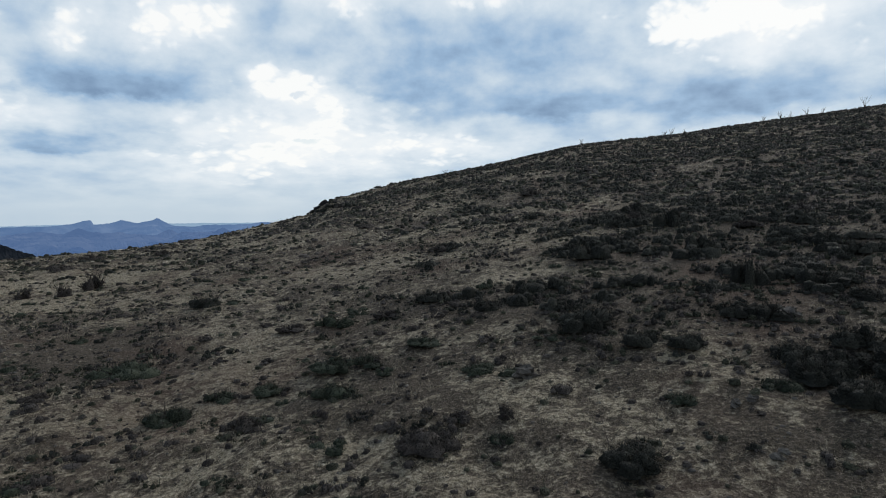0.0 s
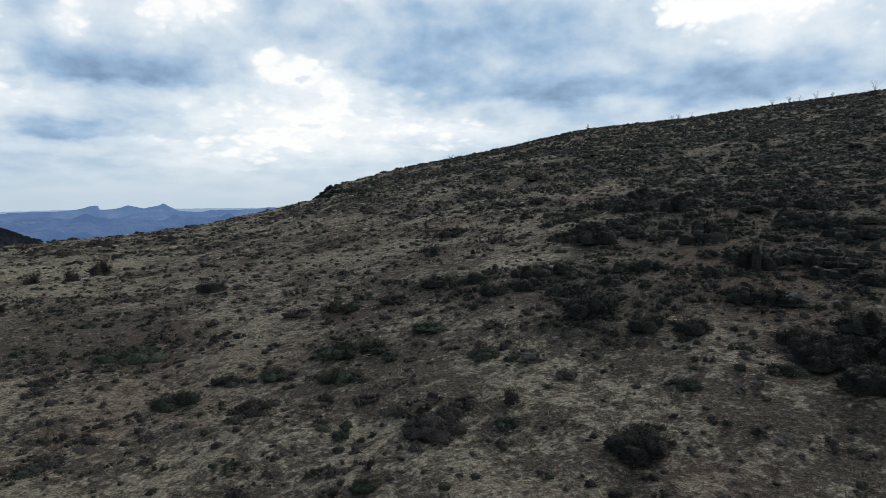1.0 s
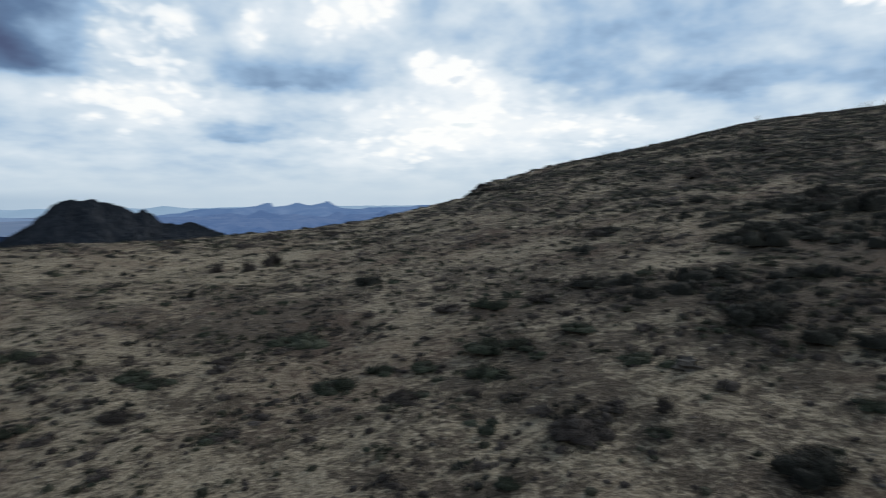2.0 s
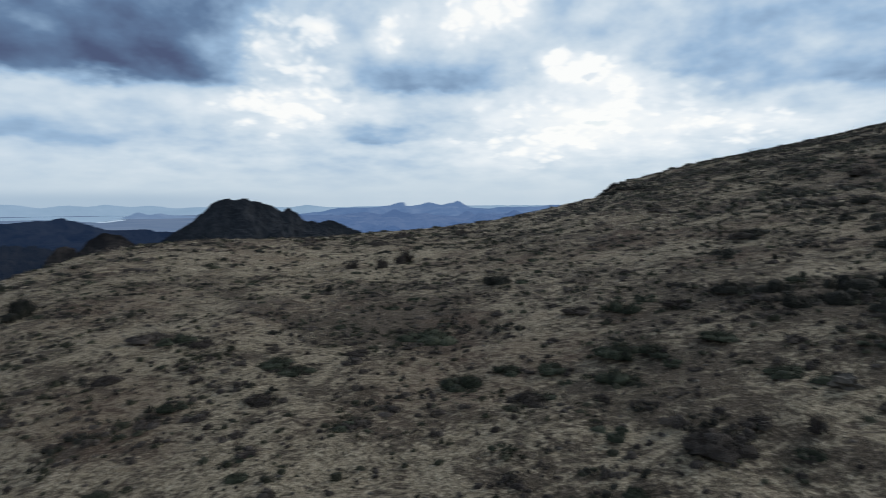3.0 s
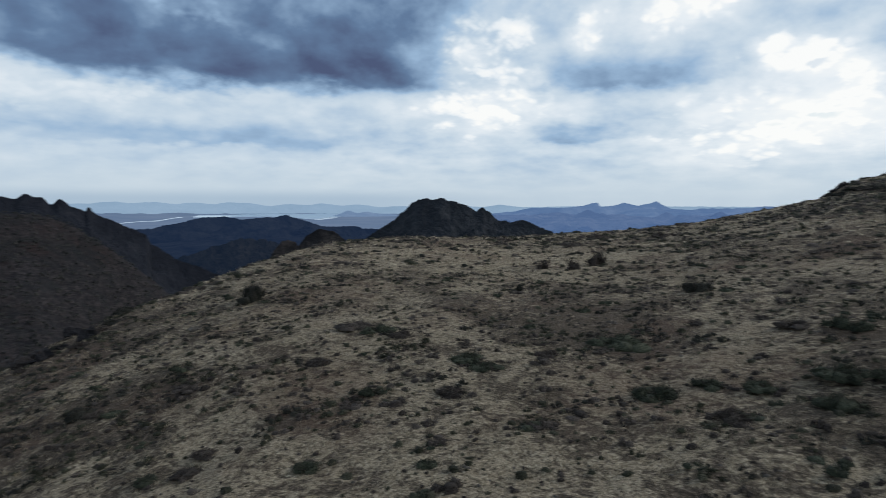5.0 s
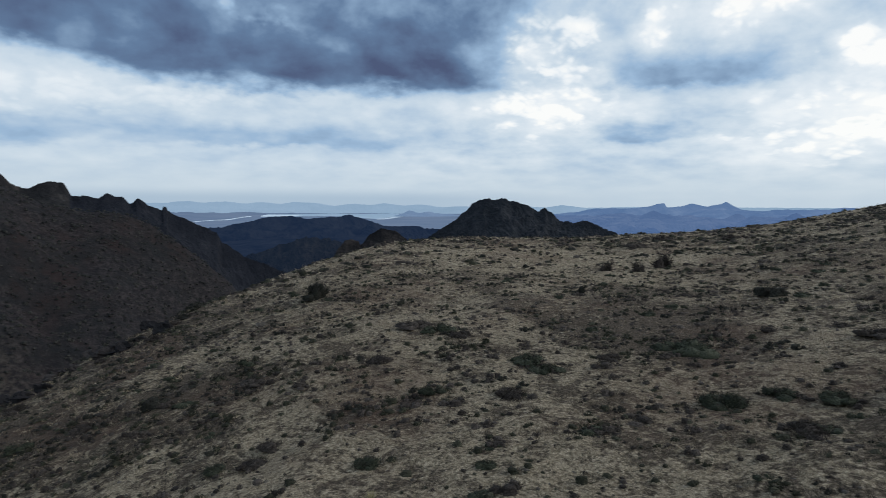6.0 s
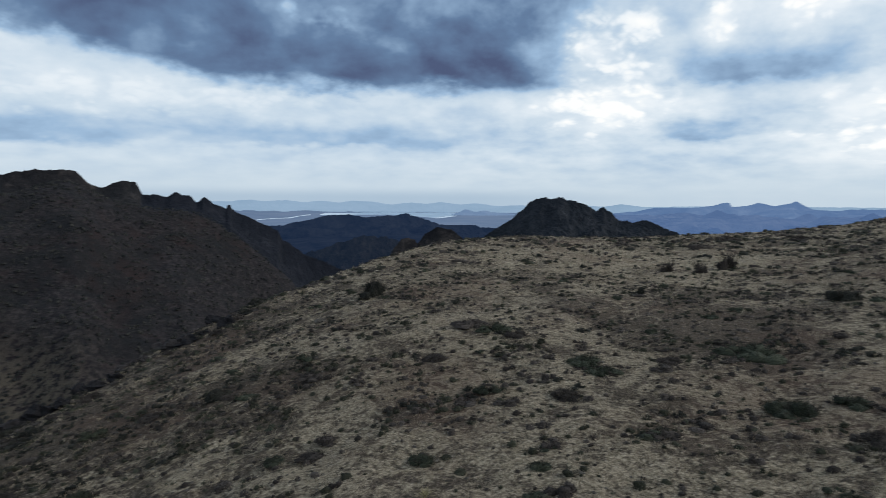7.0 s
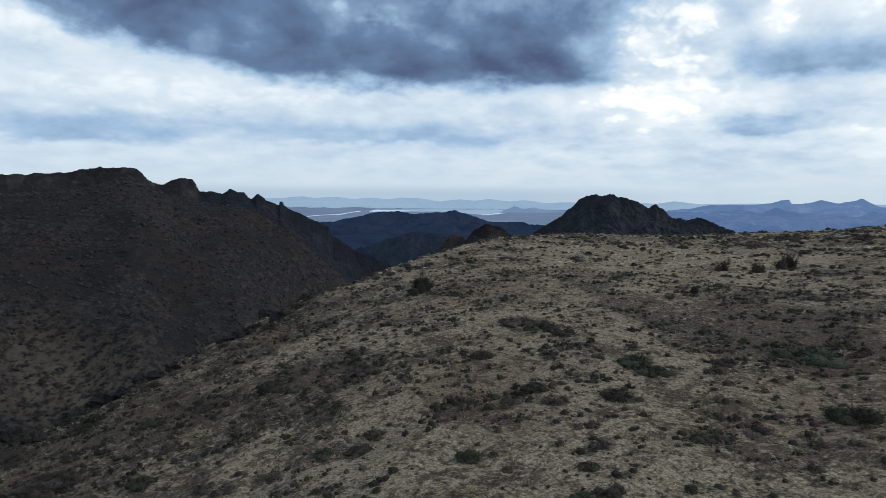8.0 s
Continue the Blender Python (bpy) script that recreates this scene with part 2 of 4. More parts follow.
PLAIN = haze_glow_material("hazy_plain", (0.012, 0.013, 0.017), (0.062, 0.056, 0.056), (0.112, 0.170, 0.275), 1.0, 0.004)
FOOTHILL = haze_glow_material("hazy_foothill", (0.012, 0.014, 0.02), (0.080, 0.076, 0.074), (0.072, 0.132, 0.272), 1.0, 0.008)
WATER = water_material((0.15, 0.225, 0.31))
# same water with stronger glow, for streaks that mirror the sky
GLOWING_WATER = water_material((0.34, 0.42, 0.50))
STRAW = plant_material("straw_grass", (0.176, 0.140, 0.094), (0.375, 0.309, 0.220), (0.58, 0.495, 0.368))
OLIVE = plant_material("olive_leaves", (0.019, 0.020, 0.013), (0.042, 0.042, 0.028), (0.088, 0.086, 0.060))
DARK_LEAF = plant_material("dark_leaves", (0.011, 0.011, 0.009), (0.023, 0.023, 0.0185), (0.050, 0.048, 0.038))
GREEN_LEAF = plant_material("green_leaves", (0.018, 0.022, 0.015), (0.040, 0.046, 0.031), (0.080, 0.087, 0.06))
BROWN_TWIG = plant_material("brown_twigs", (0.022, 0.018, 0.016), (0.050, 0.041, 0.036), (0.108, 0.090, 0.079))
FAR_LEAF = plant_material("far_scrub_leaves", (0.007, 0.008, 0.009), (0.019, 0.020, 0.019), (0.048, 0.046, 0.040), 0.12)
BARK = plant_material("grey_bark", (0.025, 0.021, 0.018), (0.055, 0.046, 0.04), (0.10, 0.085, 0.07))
PALE_LEAF = plant_material("pale_yellow_leaves", (0.16, 0.14, 0.07), (0.30, 0.26, 0.14), (0.42, 0.38, 0.22))


# ---- form of the land ----
# <terrain>
def vnoise(x, y, seed=0):
    xi, yi = np.floor(x), np.floor(y)
    fx, fy = x - xi, y - yi
    fx, fy = fx * fx * (3 - 2 * fx), fy * fy * (3 - 2 * fy)

    def at(a, b):
        s = np.sin(a * 127.1 + b * 311.7 + seed * 74.7) * 43758.5453
        return s - np.floor(s)

    return (at(xi, yi) * (1 - fx) + at(xi + 1, yi) * fx) * (1 - fy) + (at(xi, yi + 1) * (1 - fx) + at(xi + 1, yi + 1) * fx) * fy


def fbm(x, y, size, octaves=4, seed=0, rough=0.5):
    total, amp, norm = 0.0, 1.0, 0.0
    for k in range(octaves):
        c, s = math.cos(0.5 + 0.9 * k + seed), math.sin(0.5 + 0.9 * k + seed)
        total = total + amp * (vnoise((x * c - y * s) / size + 17.3 * k, (x * s + y * c) / size - 9.1 * k, seed + k) * 2 - 1)
        norm, amp, size = norm + amp, amp * rough, size / 2.03
    return total / norm


def ridged(x, y, size, octaves=4, seed=0):
    total, amp, norm = 0.0, 1.0, 0.0
    for k in range(octaves):
        c, s = math.cos(0.4 + 0.9 * k + seed), math.sin(0.4 + 0.9 * k + seed)
        total = total + amp * (1 - 2 * np.abs(vnoise((x * c - y * s) / size + 11.7 * k, (x * s + y * c) / size + 5.3 * k, seed + k) * 2 - 1))
        norm, amp, size = norm + amp, amp * 0.5, size / 2.07
    return total / norm


def smooth(x, a, b):
    u = np.clip((x - a) / (b - a), 0, 1)
    return u * u * (3 - 2 * u)


# crest of the hill round the camera: bearing (left of north is positive), distance, height over the foot of the camera
CREST = [
    (-180, 70, -9.0), (-140, 90, -2.0), (-100, 130, 12.0), (-60, 165, 29.5), (-34, 160, 28.2), (-28, 156, 26.4), (-24, 150, 24.6), (-20, 145, 22.8), (-15.4, 138, 21.0),
    (-12, 132, 19.8), (-10.6, 130, 19.0), (-5.8, 122, 16.0), (-0.8, 115, 13.5), (4.2, 108, 11.3), (7.1, 104, 9.7), (10.0, 100, 8.4), (11.2, 98, 6.5), (14.4, 92, 5.2),
    (20.4, 85, 3.4), (27, 78, 2.4), (36.7, 70, 2.0), (46, 66, 2.3), (52.4, 60, 2.0), (58.4, 55, 0.8), (63.9, 50, -0.6), (68.8, 46, -1.3), (74.6, 42, -2.6),
    (80, 38, -3.6), (85.9, 35, -4.5), (92, 33, -5.0), (120, 32, -6.0), (150, 45, -8.0), (180, 70, -9.0)]
# crest of the scrubby slope across the gully: bearing, height, 230 m away
ACROSS = [(40, -200), (58, -75), (62, -45), (65.9, -23), (67.8, -16), (69.7, -9.6), (71.9, -3.6), (74.4, 0.2), (77.0, 1.4), (79.4, 3.2), (81.0, 6.4), (82.3, 8.3), (83.9, 7.7), (86, 5.9), (91, 4.6),
          (100, 8), (120, 14), (140, 6), (160, -60)]


def table(rows, a, column):
    r = np.array(rows, float)
    return np.interp(a, r[:, 0], r[:, column])


def land(x, y):
    """Height of the ground."""
    x, y = np.asarray(x, float), np.asarray(y, float)
    r = np.hypot(x, y) + 1e-6
    a = np.degrees(np.arctan2(-x, y))
    rim, top = (sum(table(CREST, a + d, c) for d in (-0.5, 0, 0.5)) / 3 for c in (1, 2))
    turned = [(a + d + 180) % 360 - 180 for d in (-14, -10.5, -7, -3.5, 0, 3.5, 7, 10.5, 14)]
    wide = sum(table(CREST, d, 2) / table(CREST, d, 1) for d in turned) / 9
    over = r - rim
    near = smooth(r / rim, 0.45, 0.97)
    z = np.minimum(r, rim) * (wide * (1 - near) + top / rim * near)
    z = z - 0.43 * (np.sqrt(over * over + 6.0) + over) / 2 + 0.3
    calm = np.clip(np.abs(over) / 25, 0.15, 1)
    z = z + calm * (0.45 * fbm(x, y, 14, 3, 3) * smooth(r, 4, 18) + 1.2 * fbm(x, y, 45, 2, 9) * smooth(r, 20, 60) * (r < 400))
    z = z + 0.17 * fbm(x, y, 1.5, 3, 21) * smooth(r, 3, 9)
    # the slope across the gully
    back = r - 230 - 12 * fbm(x, y, 60, 2, 31)
    crest = table(ACROSS, a, 1)
    slope = crest - np.where(back < 0, 0.42, 0.5) * (np.sqrt(back * back + 20) - 4.5)
    slope = slope + (4.0 * ridged(x, y, 38, 3, 41) + 0.9 * fbm(x, y, 9, 3, 44)) * np.clip(np.abs(back) / 30, 0.45, 1)
    # valley floor and plain
    spur = smooth(r, 350, 700) * (1 - smooth(r, 1500, 2300))
    floor = -68 - 39 * smooth(r, 150, 1000) + spur * (22 * ridged(x, y, 330, 4, 51) + 4 * fbm(x, y, 60, 3, 55))
    return np.maximum(np.maximum(z, slope), floor)
# </terrain>


# ---- building helpers ----
def mesh_of(name, verts, faces, mats, smooth_faces=False, slots=None):
    """A mesh object from arrays; all faces have the same number of corners."""
    verts, faces = np.asarray(verts, np.float32), np.asarray(faces, np.int32)
    me = bpy.data.meshes.new(name)
    k = faces.shape[1]
    me.vertices.add(len(verts))
    me.vertices.foreach_set("co", verts.ravel())
    me.loops.add(faces.size)
    me.loops.foreach_set("vertex_index", faces.ravel())
    me.polygons.add(len(faces))
    me.polygons.foreach_set("loop_start", np.arange(0, faces.size, k, dtype=np.int32))
    me.polygons.foreach_set("loop_total", np.full(len(faces), k, np.int32))
    if slots is not None:
        me.polygons.foreach_set("material_index", np.asarray(slots, np.int32))
    me.polygons.foreach_set("use_smooth", np.full(len(faces), smooth_faces))
    for m in mats:
        me.materials.append(m)
    me.update(calc_edges=True)
    return me


def grid_faces(rows, cols):
    i, j = np.meshgrid(np.arange(rows - 1), np.arange(cols - 1), indexing="ij")
    a = (i * cols + j).ravel()
    return np.stack([a, a + cols, a + cols + 1, a + 1], 1)


def polar(bearing, r):
    b = np.radians(bearing)
    return -np.sin(b) * r, np.cos(b) * r


THICKETS = [(-18.6, 23.2, 3.9), (-18.0, 16.3, 1.3), (-1.9, 22.4, 2.4), (-13.3, 21.6, 2.7), (-9.7, 20.1, 1.8), (-0.1, 35.6, 2.2), (-23.3, 3.3, 2.5), (-10.7, 21.3, 2.3), (-4.5, 22.5, 1.6), (14.1, 25.4, 5.1), (10.4, 25.4, 2.9), (6.9, 25.9, 2.1), (5.4, 53.5, 4.7), (-18.9, 10.1, 1.0), (-13.0, 9.5, 1.3), (20.5, 33.0, 8.0), (15.5, 24.0, 5.0), (27.0, 43.0, 9.0)]
OPEN_SPOTS = [(12.5, 52.0, 2.8), (25.6, 63.3, 6.0), (-0.7, 20.7, 1.0), (-1.7, 18.5, 1.0), (-14.2, 35.5, 4.0), (-21.9, 35.4, 3.6), (2.6, 13.2, 1.1), (5.6, 14.2, 1.0), (-39.5, 32.1, 5.4), (-35.1, 38.8, 6.4), (-29.1, 45.9, 6.7), (-26.9, 10.9, 1.5), (-6.7, 34.1, 3.0), (-3.0, 12.0, 5.0), (-7.5, 14.0, 5.0), (3.0, 11.5, 4.0), (-9.0, 8.5, 4.0), (-2.5, 14.0, 3.0), (-1.2, 16.5, 2.4), (-14.5, 14.5, 4.5), (-12.0, 17.0, 2.5), (-21.0, 19.0, 5.0)]


GULLY_MEADOWS = [(-142, 8, 11), (-150, 2, 9), (-128, 16, 8)]


def spots(rows, x, y):
    return np.clip(sum(np.exp(-((x - a) ** 2 + (y - b) ** 2) / (c * c)) for a, b, c in rows), 0, 1)


def glades(x, y):
    """Open strips of straw in the brush up the slope."""
    return smooth(fbm(x * 0.7, y, 8.0, 3, 77, 0.6), 0.0, 0.3)


def grass_cover(x, y):
    """How much dry grass grows: 0 bare soil, 1 a full sward."""
    c = 0.5 + 0.25 * glades(x, y) * smooth(y, 18, 40) * (1 - smooth(x, 10, 24)) + 0.5 * fbm(x, y, 9.0, 3, 5, 0.6) + 0.6 * fbm(x, y, 2.2, 3, 15) + 0.22 * spots(OPEN_SPOTS, x, y) - 0.14 * spots(THICKETS, x, y)
    return np.clip(c, 0, 1)


def brush_cover(x, y):
    """How thick the low brush grows; thickest up the slope, partly imitating cloud shadow."""
    c = 0.45 + 0.42 * fbm(x, y, 6.5, 3, 25, 0.6) + 0.62 * fbm(x, y, 2.0, 3, 29) + 0.2 * fbm(x, y, 30, 2, 27)
    shaded_slope = smooth(x - 0.25 * (y - 20), -5, 8) * (1 - smooth(y, 45, 80)) * smooth(y, 12, 21)
    upper = smooth(y, 45, 75) * smooth(x, -20, 0)
    brink = smooth(np.degrees(np.arctan2(-x, y)), 58, 80) * smooth(np.hypot(x, y), 12, 26)
    c = c - 0.5 * glades(x, y) * np.clip(shaded_slope + upper, 0, 1) * (1 - 0.7 * smooth(x, 8, 22))
    c = c + 0.26 * spots(THICKETS, x, y) - 0.26 * spots(OPEN_SPOTS, x, y)
    return np.clip(c + 0.58 * shaded_slope + 0.47 * upper + 0.5 * brink - 0.06, 0, 1)


def build_ground():
    bearings = np.concatenate([np.arange(-180, -40, 2.5), np.arange(-40, 100, 0.33), np.arange(100, 180.1, 2.5)])
    radii = np.concatenate([[0.0, 0.6], 1.2 * 1.026 ** np.arange(0, 254), 800 * 1.05 ** np.arange(0, 60)])
    radii = np.append(radii[(radii < 4950)], 4950)
    B, R = np.meshgrid(bearings, radii, indexing="xy")
    x, y = polar(B, R)
    z = land(x, y)
    faces = grid_faces(*x.shape)
    fr = R.ravel()[faces[:, 0]]
    fx, fy, fz = x.ravel()[faces].mean(1), y.ravel()[faces].mean(1), z.ravel()[faces].mean(1)
    fa = np.degrees(np.arctan2(-fx, fy))
    rim = table(CREST, fa, 1)
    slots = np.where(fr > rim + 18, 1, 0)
    # beyond 900 m the faces carry materials with haze painted in as glow
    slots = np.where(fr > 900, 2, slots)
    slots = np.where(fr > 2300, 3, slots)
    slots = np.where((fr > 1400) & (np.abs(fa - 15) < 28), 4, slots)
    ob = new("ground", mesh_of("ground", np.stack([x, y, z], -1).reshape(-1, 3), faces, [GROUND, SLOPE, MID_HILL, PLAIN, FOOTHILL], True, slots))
    cover = ob.data.attributes.new("cover", "FLOAT", "POINT")
    away = R > table(CREST, B, 1) + 16
    meadow = np.clip(spots(GULLY_MEADOWS, x, y) * (0.75 + 0.8 * fbm(x, y, 11.0, 3, 63)), 0, 0.8)
    cover.data.foreach_set("value", np.where(away, meadow, grass_cover(x, y)).ravel().astype(np.float32))
    thick = ob.data.attributes.new("brush", "FLOAT", "POINT")
    thick.data.foreach_set("value", brush_cover(x, y).ravel().astype(np.float32))
    tagged(ob, "dry stony hillside falling to a wide hazy plain", "ground", kind="structure")


def ridge(name, label, category, rows, distance, mat, cliff, slope, front, behind, relief, size, step, kind="", seed=1, base=-120, jag=0.0, pieces=(), rocks=None):
    """A mountain ridge: skyline rows of bearing and height at one distance, a cliff at the top and a slope under it.
    pieces: names and the bearings up to which they reach, where the ridge has summits of its own."""
    r = np.array(rows, float)
    bearings = np.arange(r[0, 0], r[-1, 0] + step / 2, step)
    metres = radians(step) * distance
    n1, n2 = max(8, int(front / metres / 1.6)), max(6, int(behind / metres / 3))
    v = np.concatenate([-front * np.linspace(1, 0, n1, endpoint=False) ** 1.7, behind * np.linspace(0, 1, n2) ** 1.7])
    V, B = np.meshgrid(v, bearings, indexing="ij")
    x, y = polar(B, distance + V)
    k = np.clip(np.searchsorted(r[:, 0], B, side="right") - 1, 0, len(r) - 2)
    u = np.clip((B - r[k, 0]) / (r[k + 1, 0] - r[k, 0]), 0, 1)
    u = 0.5 * u + 0.5 * u * u * (3 - 2 * u)
    sky = r[k, 1] + (r[k + 1, 1] - r[k, 1]) * u
    wide = np.interp(B, r[:, 0], np.convolve(np.pad(r[:, 1], 2, mode="edge"), np.ones(5) / 5, "valid"))
    far = np.abs(V)
    hold = np.exp(-far / (cliff * 1.5))
    crest = wide + (sky - wide) * hold
    z = crest - cliff * (1 - np.exp(-far / (cliff * 0.7))) - slope * far
    z = z + relief * ridged(x, y, size, 5, seed) * smooth(far, 0, size * 0.5) + jag * ridged(x, y, size * 0.22, 4, seed + 7)
    z = z + 0.5 * jag * ridged(x, y, size * 0.06, 2, seed + 9)
    z = np.maximum(z, base)
    grid = np.stack([x, y, z], -1)
    if not pieces:
        ob = new(name, mesh_of(name, grid.reshape(-1, 3), grid_faces(*x.shape), [mat], False))
        return tagged(ob, label, category, kind=kind)
    ob = new(name)
    start = 0
    for piece, end in pieces:
        stop = int(np.searchsorted(bearings, end)) + 1
        cut = grid[:, start:min(stop, len(bearings))]
        child = new(piece, mesh_of(piece, cut.reshape(-1, 3), grid_faces(*cut.shape[:2]), [(rocks or {}).get(piece, mat)], False))
        child.parent = ob
        start = stop - 1
    return tagged(ob, label, category, kind=kind)


build_ground()

# ---- mountains ----
CRAG_LINE = [(56, -80), (60.9, -47), (63.9, -37), (66.4, -25), (66.8, -18), (67.8, -14.1), (69.7, -8), (70.5, -3.6), (70.6, -0.9), (70.85, -0.9), (70.97, -3.4), (71.8, -1.1), (72.4, 3.2),
             (72.7, 4.6), (73.2, 0.7), (73.9, 4.8), (74.9, 6.6), (75.6, 3.6), (76.4, 5.4), (77.3, 4.7), (77.8, 12.6), (78.7, 13.9), (80.2, 9.4), (81.1, 12.0), (82, 19.1),
             (84, 19.8), (85.6, 18.5), (87, 15.5), (91, 14.3), (96, 16), (101, -30)]
KNOB_LINE = [(26, -60), (30, -30), (32.4, -14), (33.7, -11), (34.5, -8.2), (35.1, -6.2), (36.1, -8.3), (37.2, -7), (38.0, -2.8), (38.5, 0.2), (39.2, -2.3), (39.9, 0.8), (40.9, 3.9),
             (41.4, 3.3), (42, 5.4), (43.7, 4.7), (44.6, 3.0), (45.6, -3), (46.5, -8), (47.9, -14), (50, -24), (54, -50)]
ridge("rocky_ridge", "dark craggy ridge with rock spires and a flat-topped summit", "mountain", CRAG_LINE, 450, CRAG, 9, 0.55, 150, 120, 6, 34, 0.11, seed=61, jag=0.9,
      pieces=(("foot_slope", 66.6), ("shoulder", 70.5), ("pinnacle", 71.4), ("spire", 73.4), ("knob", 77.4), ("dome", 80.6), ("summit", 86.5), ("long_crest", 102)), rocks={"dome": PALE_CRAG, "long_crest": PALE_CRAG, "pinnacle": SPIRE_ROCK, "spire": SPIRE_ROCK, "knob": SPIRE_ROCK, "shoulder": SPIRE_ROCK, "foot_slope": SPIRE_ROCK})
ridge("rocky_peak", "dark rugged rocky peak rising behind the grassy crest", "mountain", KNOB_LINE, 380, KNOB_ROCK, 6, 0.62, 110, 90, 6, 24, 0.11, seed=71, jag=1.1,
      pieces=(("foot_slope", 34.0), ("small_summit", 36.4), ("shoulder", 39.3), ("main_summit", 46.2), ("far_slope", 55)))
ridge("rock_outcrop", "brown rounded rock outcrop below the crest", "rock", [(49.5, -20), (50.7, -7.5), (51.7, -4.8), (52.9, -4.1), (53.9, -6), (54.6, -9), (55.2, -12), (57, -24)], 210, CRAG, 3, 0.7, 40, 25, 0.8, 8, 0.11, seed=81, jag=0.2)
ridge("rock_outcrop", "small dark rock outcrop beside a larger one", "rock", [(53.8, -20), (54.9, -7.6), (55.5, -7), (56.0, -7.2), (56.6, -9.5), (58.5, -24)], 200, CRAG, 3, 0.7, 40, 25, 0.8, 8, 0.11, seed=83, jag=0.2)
ridge("distant_hill", "dark hills across the valley, blue from painted-in haze", "hill",
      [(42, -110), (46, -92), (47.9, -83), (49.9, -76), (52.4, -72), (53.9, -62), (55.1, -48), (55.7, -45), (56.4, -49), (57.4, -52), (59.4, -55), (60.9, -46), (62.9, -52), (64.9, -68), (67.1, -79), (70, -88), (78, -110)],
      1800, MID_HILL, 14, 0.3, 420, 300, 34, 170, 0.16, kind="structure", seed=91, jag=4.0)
SPUR = haze_glow_material("hazy_brown_spur", (0.006, 0.006, 0.007), (0.026, 0.023, 0.021), (0.006, 0.012, 0.025), 1.0, 0.05)
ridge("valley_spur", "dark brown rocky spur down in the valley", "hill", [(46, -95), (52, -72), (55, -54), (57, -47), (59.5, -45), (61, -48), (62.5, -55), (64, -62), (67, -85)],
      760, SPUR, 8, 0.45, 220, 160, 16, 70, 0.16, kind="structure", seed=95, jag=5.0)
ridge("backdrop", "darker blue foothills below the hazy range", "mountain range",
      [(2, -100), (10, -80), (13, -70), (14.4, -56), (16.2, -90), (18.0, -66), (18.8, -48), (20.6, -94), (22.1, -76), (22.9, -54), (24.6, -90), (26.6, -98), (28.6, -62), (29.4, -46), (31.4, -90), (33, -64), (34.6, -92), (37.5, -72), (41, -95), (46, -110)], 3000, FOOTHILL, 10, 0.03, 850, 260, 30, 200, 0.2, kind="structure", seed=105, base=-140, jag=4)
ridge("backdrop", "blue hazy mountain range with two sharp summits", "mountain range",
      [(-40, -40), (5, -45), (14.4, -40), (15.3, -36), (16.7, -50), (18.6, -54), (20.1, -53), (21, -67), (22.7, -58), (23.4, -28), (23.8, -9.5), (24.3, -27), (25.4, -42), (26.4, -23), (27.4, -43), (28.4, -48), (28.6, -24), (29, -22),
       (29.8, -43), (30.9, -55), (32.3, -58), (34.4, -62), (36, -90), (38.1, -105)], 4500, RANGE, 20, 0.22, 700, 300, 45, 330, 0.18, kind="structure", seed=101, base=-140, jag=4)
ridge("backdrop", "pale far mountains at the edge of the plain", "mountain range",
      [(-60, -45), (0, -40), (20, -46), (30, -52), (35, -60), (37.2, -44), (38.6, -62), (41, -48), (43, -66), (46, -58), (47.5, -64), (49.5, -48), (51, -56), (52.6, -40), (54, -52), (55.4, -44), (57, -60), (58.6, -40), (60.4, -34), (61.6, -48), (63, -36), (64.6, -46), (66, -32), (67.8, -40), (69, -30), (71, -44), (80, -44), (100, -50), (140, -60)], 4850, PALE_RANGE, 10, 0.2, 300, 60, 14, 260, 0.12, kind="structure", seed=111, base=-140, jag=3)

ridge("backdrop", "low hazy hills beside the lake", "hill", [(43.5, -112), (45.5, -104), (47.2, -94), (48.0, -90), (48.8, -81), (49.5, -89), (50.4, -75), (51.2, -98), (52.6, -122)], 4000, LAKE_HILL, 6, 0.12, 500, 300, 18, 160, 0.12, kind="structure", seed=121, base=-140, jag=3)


def build_lake(rows, name, label, mat=WATER):
    r = np.array(rows, float)
    b = np.arange(r[0, 0], r[-1, 0], 0.1)
    near, far = np.interp(b, r[:, 0], r[:, 1]), np.interp(b, r[:, 0], r[:, 2])
    near = near + 60 * fbm(b, b * 0, 0.9, 4, 5) * (far > near)
    far = np.maximum(far + 90 * fbm(b, b * 0 + 7, 1.3, 4, 6), near + 1)
    pts = []
    for rr in (near, far):
        x, y = polar(b, rr)
        pts.append(np.stack([x, y, np.full_like(x, -106.2)], -1))
    ob = new(name, mesh_of(name, np.concatenate(pts) + (0, 0, 0.6 if mat is GLOWING_WATER else 0), grid_faces(2, len(b)), [mat]))
    tagged(ob, label, "water", kind="structure")


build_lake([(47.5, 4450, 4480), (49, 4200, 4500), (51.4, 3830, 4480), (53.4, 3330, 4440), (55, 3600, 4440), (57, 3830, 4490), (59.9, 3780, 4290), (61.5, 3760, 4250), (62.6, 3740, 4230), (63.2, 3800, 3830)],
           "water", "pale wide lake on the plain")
build_lake([(64.0, 3740, 3860), (64.4, 3650, 3760), (65.8, 3210, 3290), (67.1, 3120, 3200), (68.2, 2990, 3090), (68.9, 2930, 2960)], "water", "narrow pale arm of the lake", GLOWING_WATER)
build_lake([(59.7, 3980, 4020), (60.5, 3860, 4060), (61.8, 3800, 4120), (62.8, 3760, 4050), (63.3, 3760, 3790)], "water", "shore water of the lake, brightened by surface glow", GLOWING_WATER)
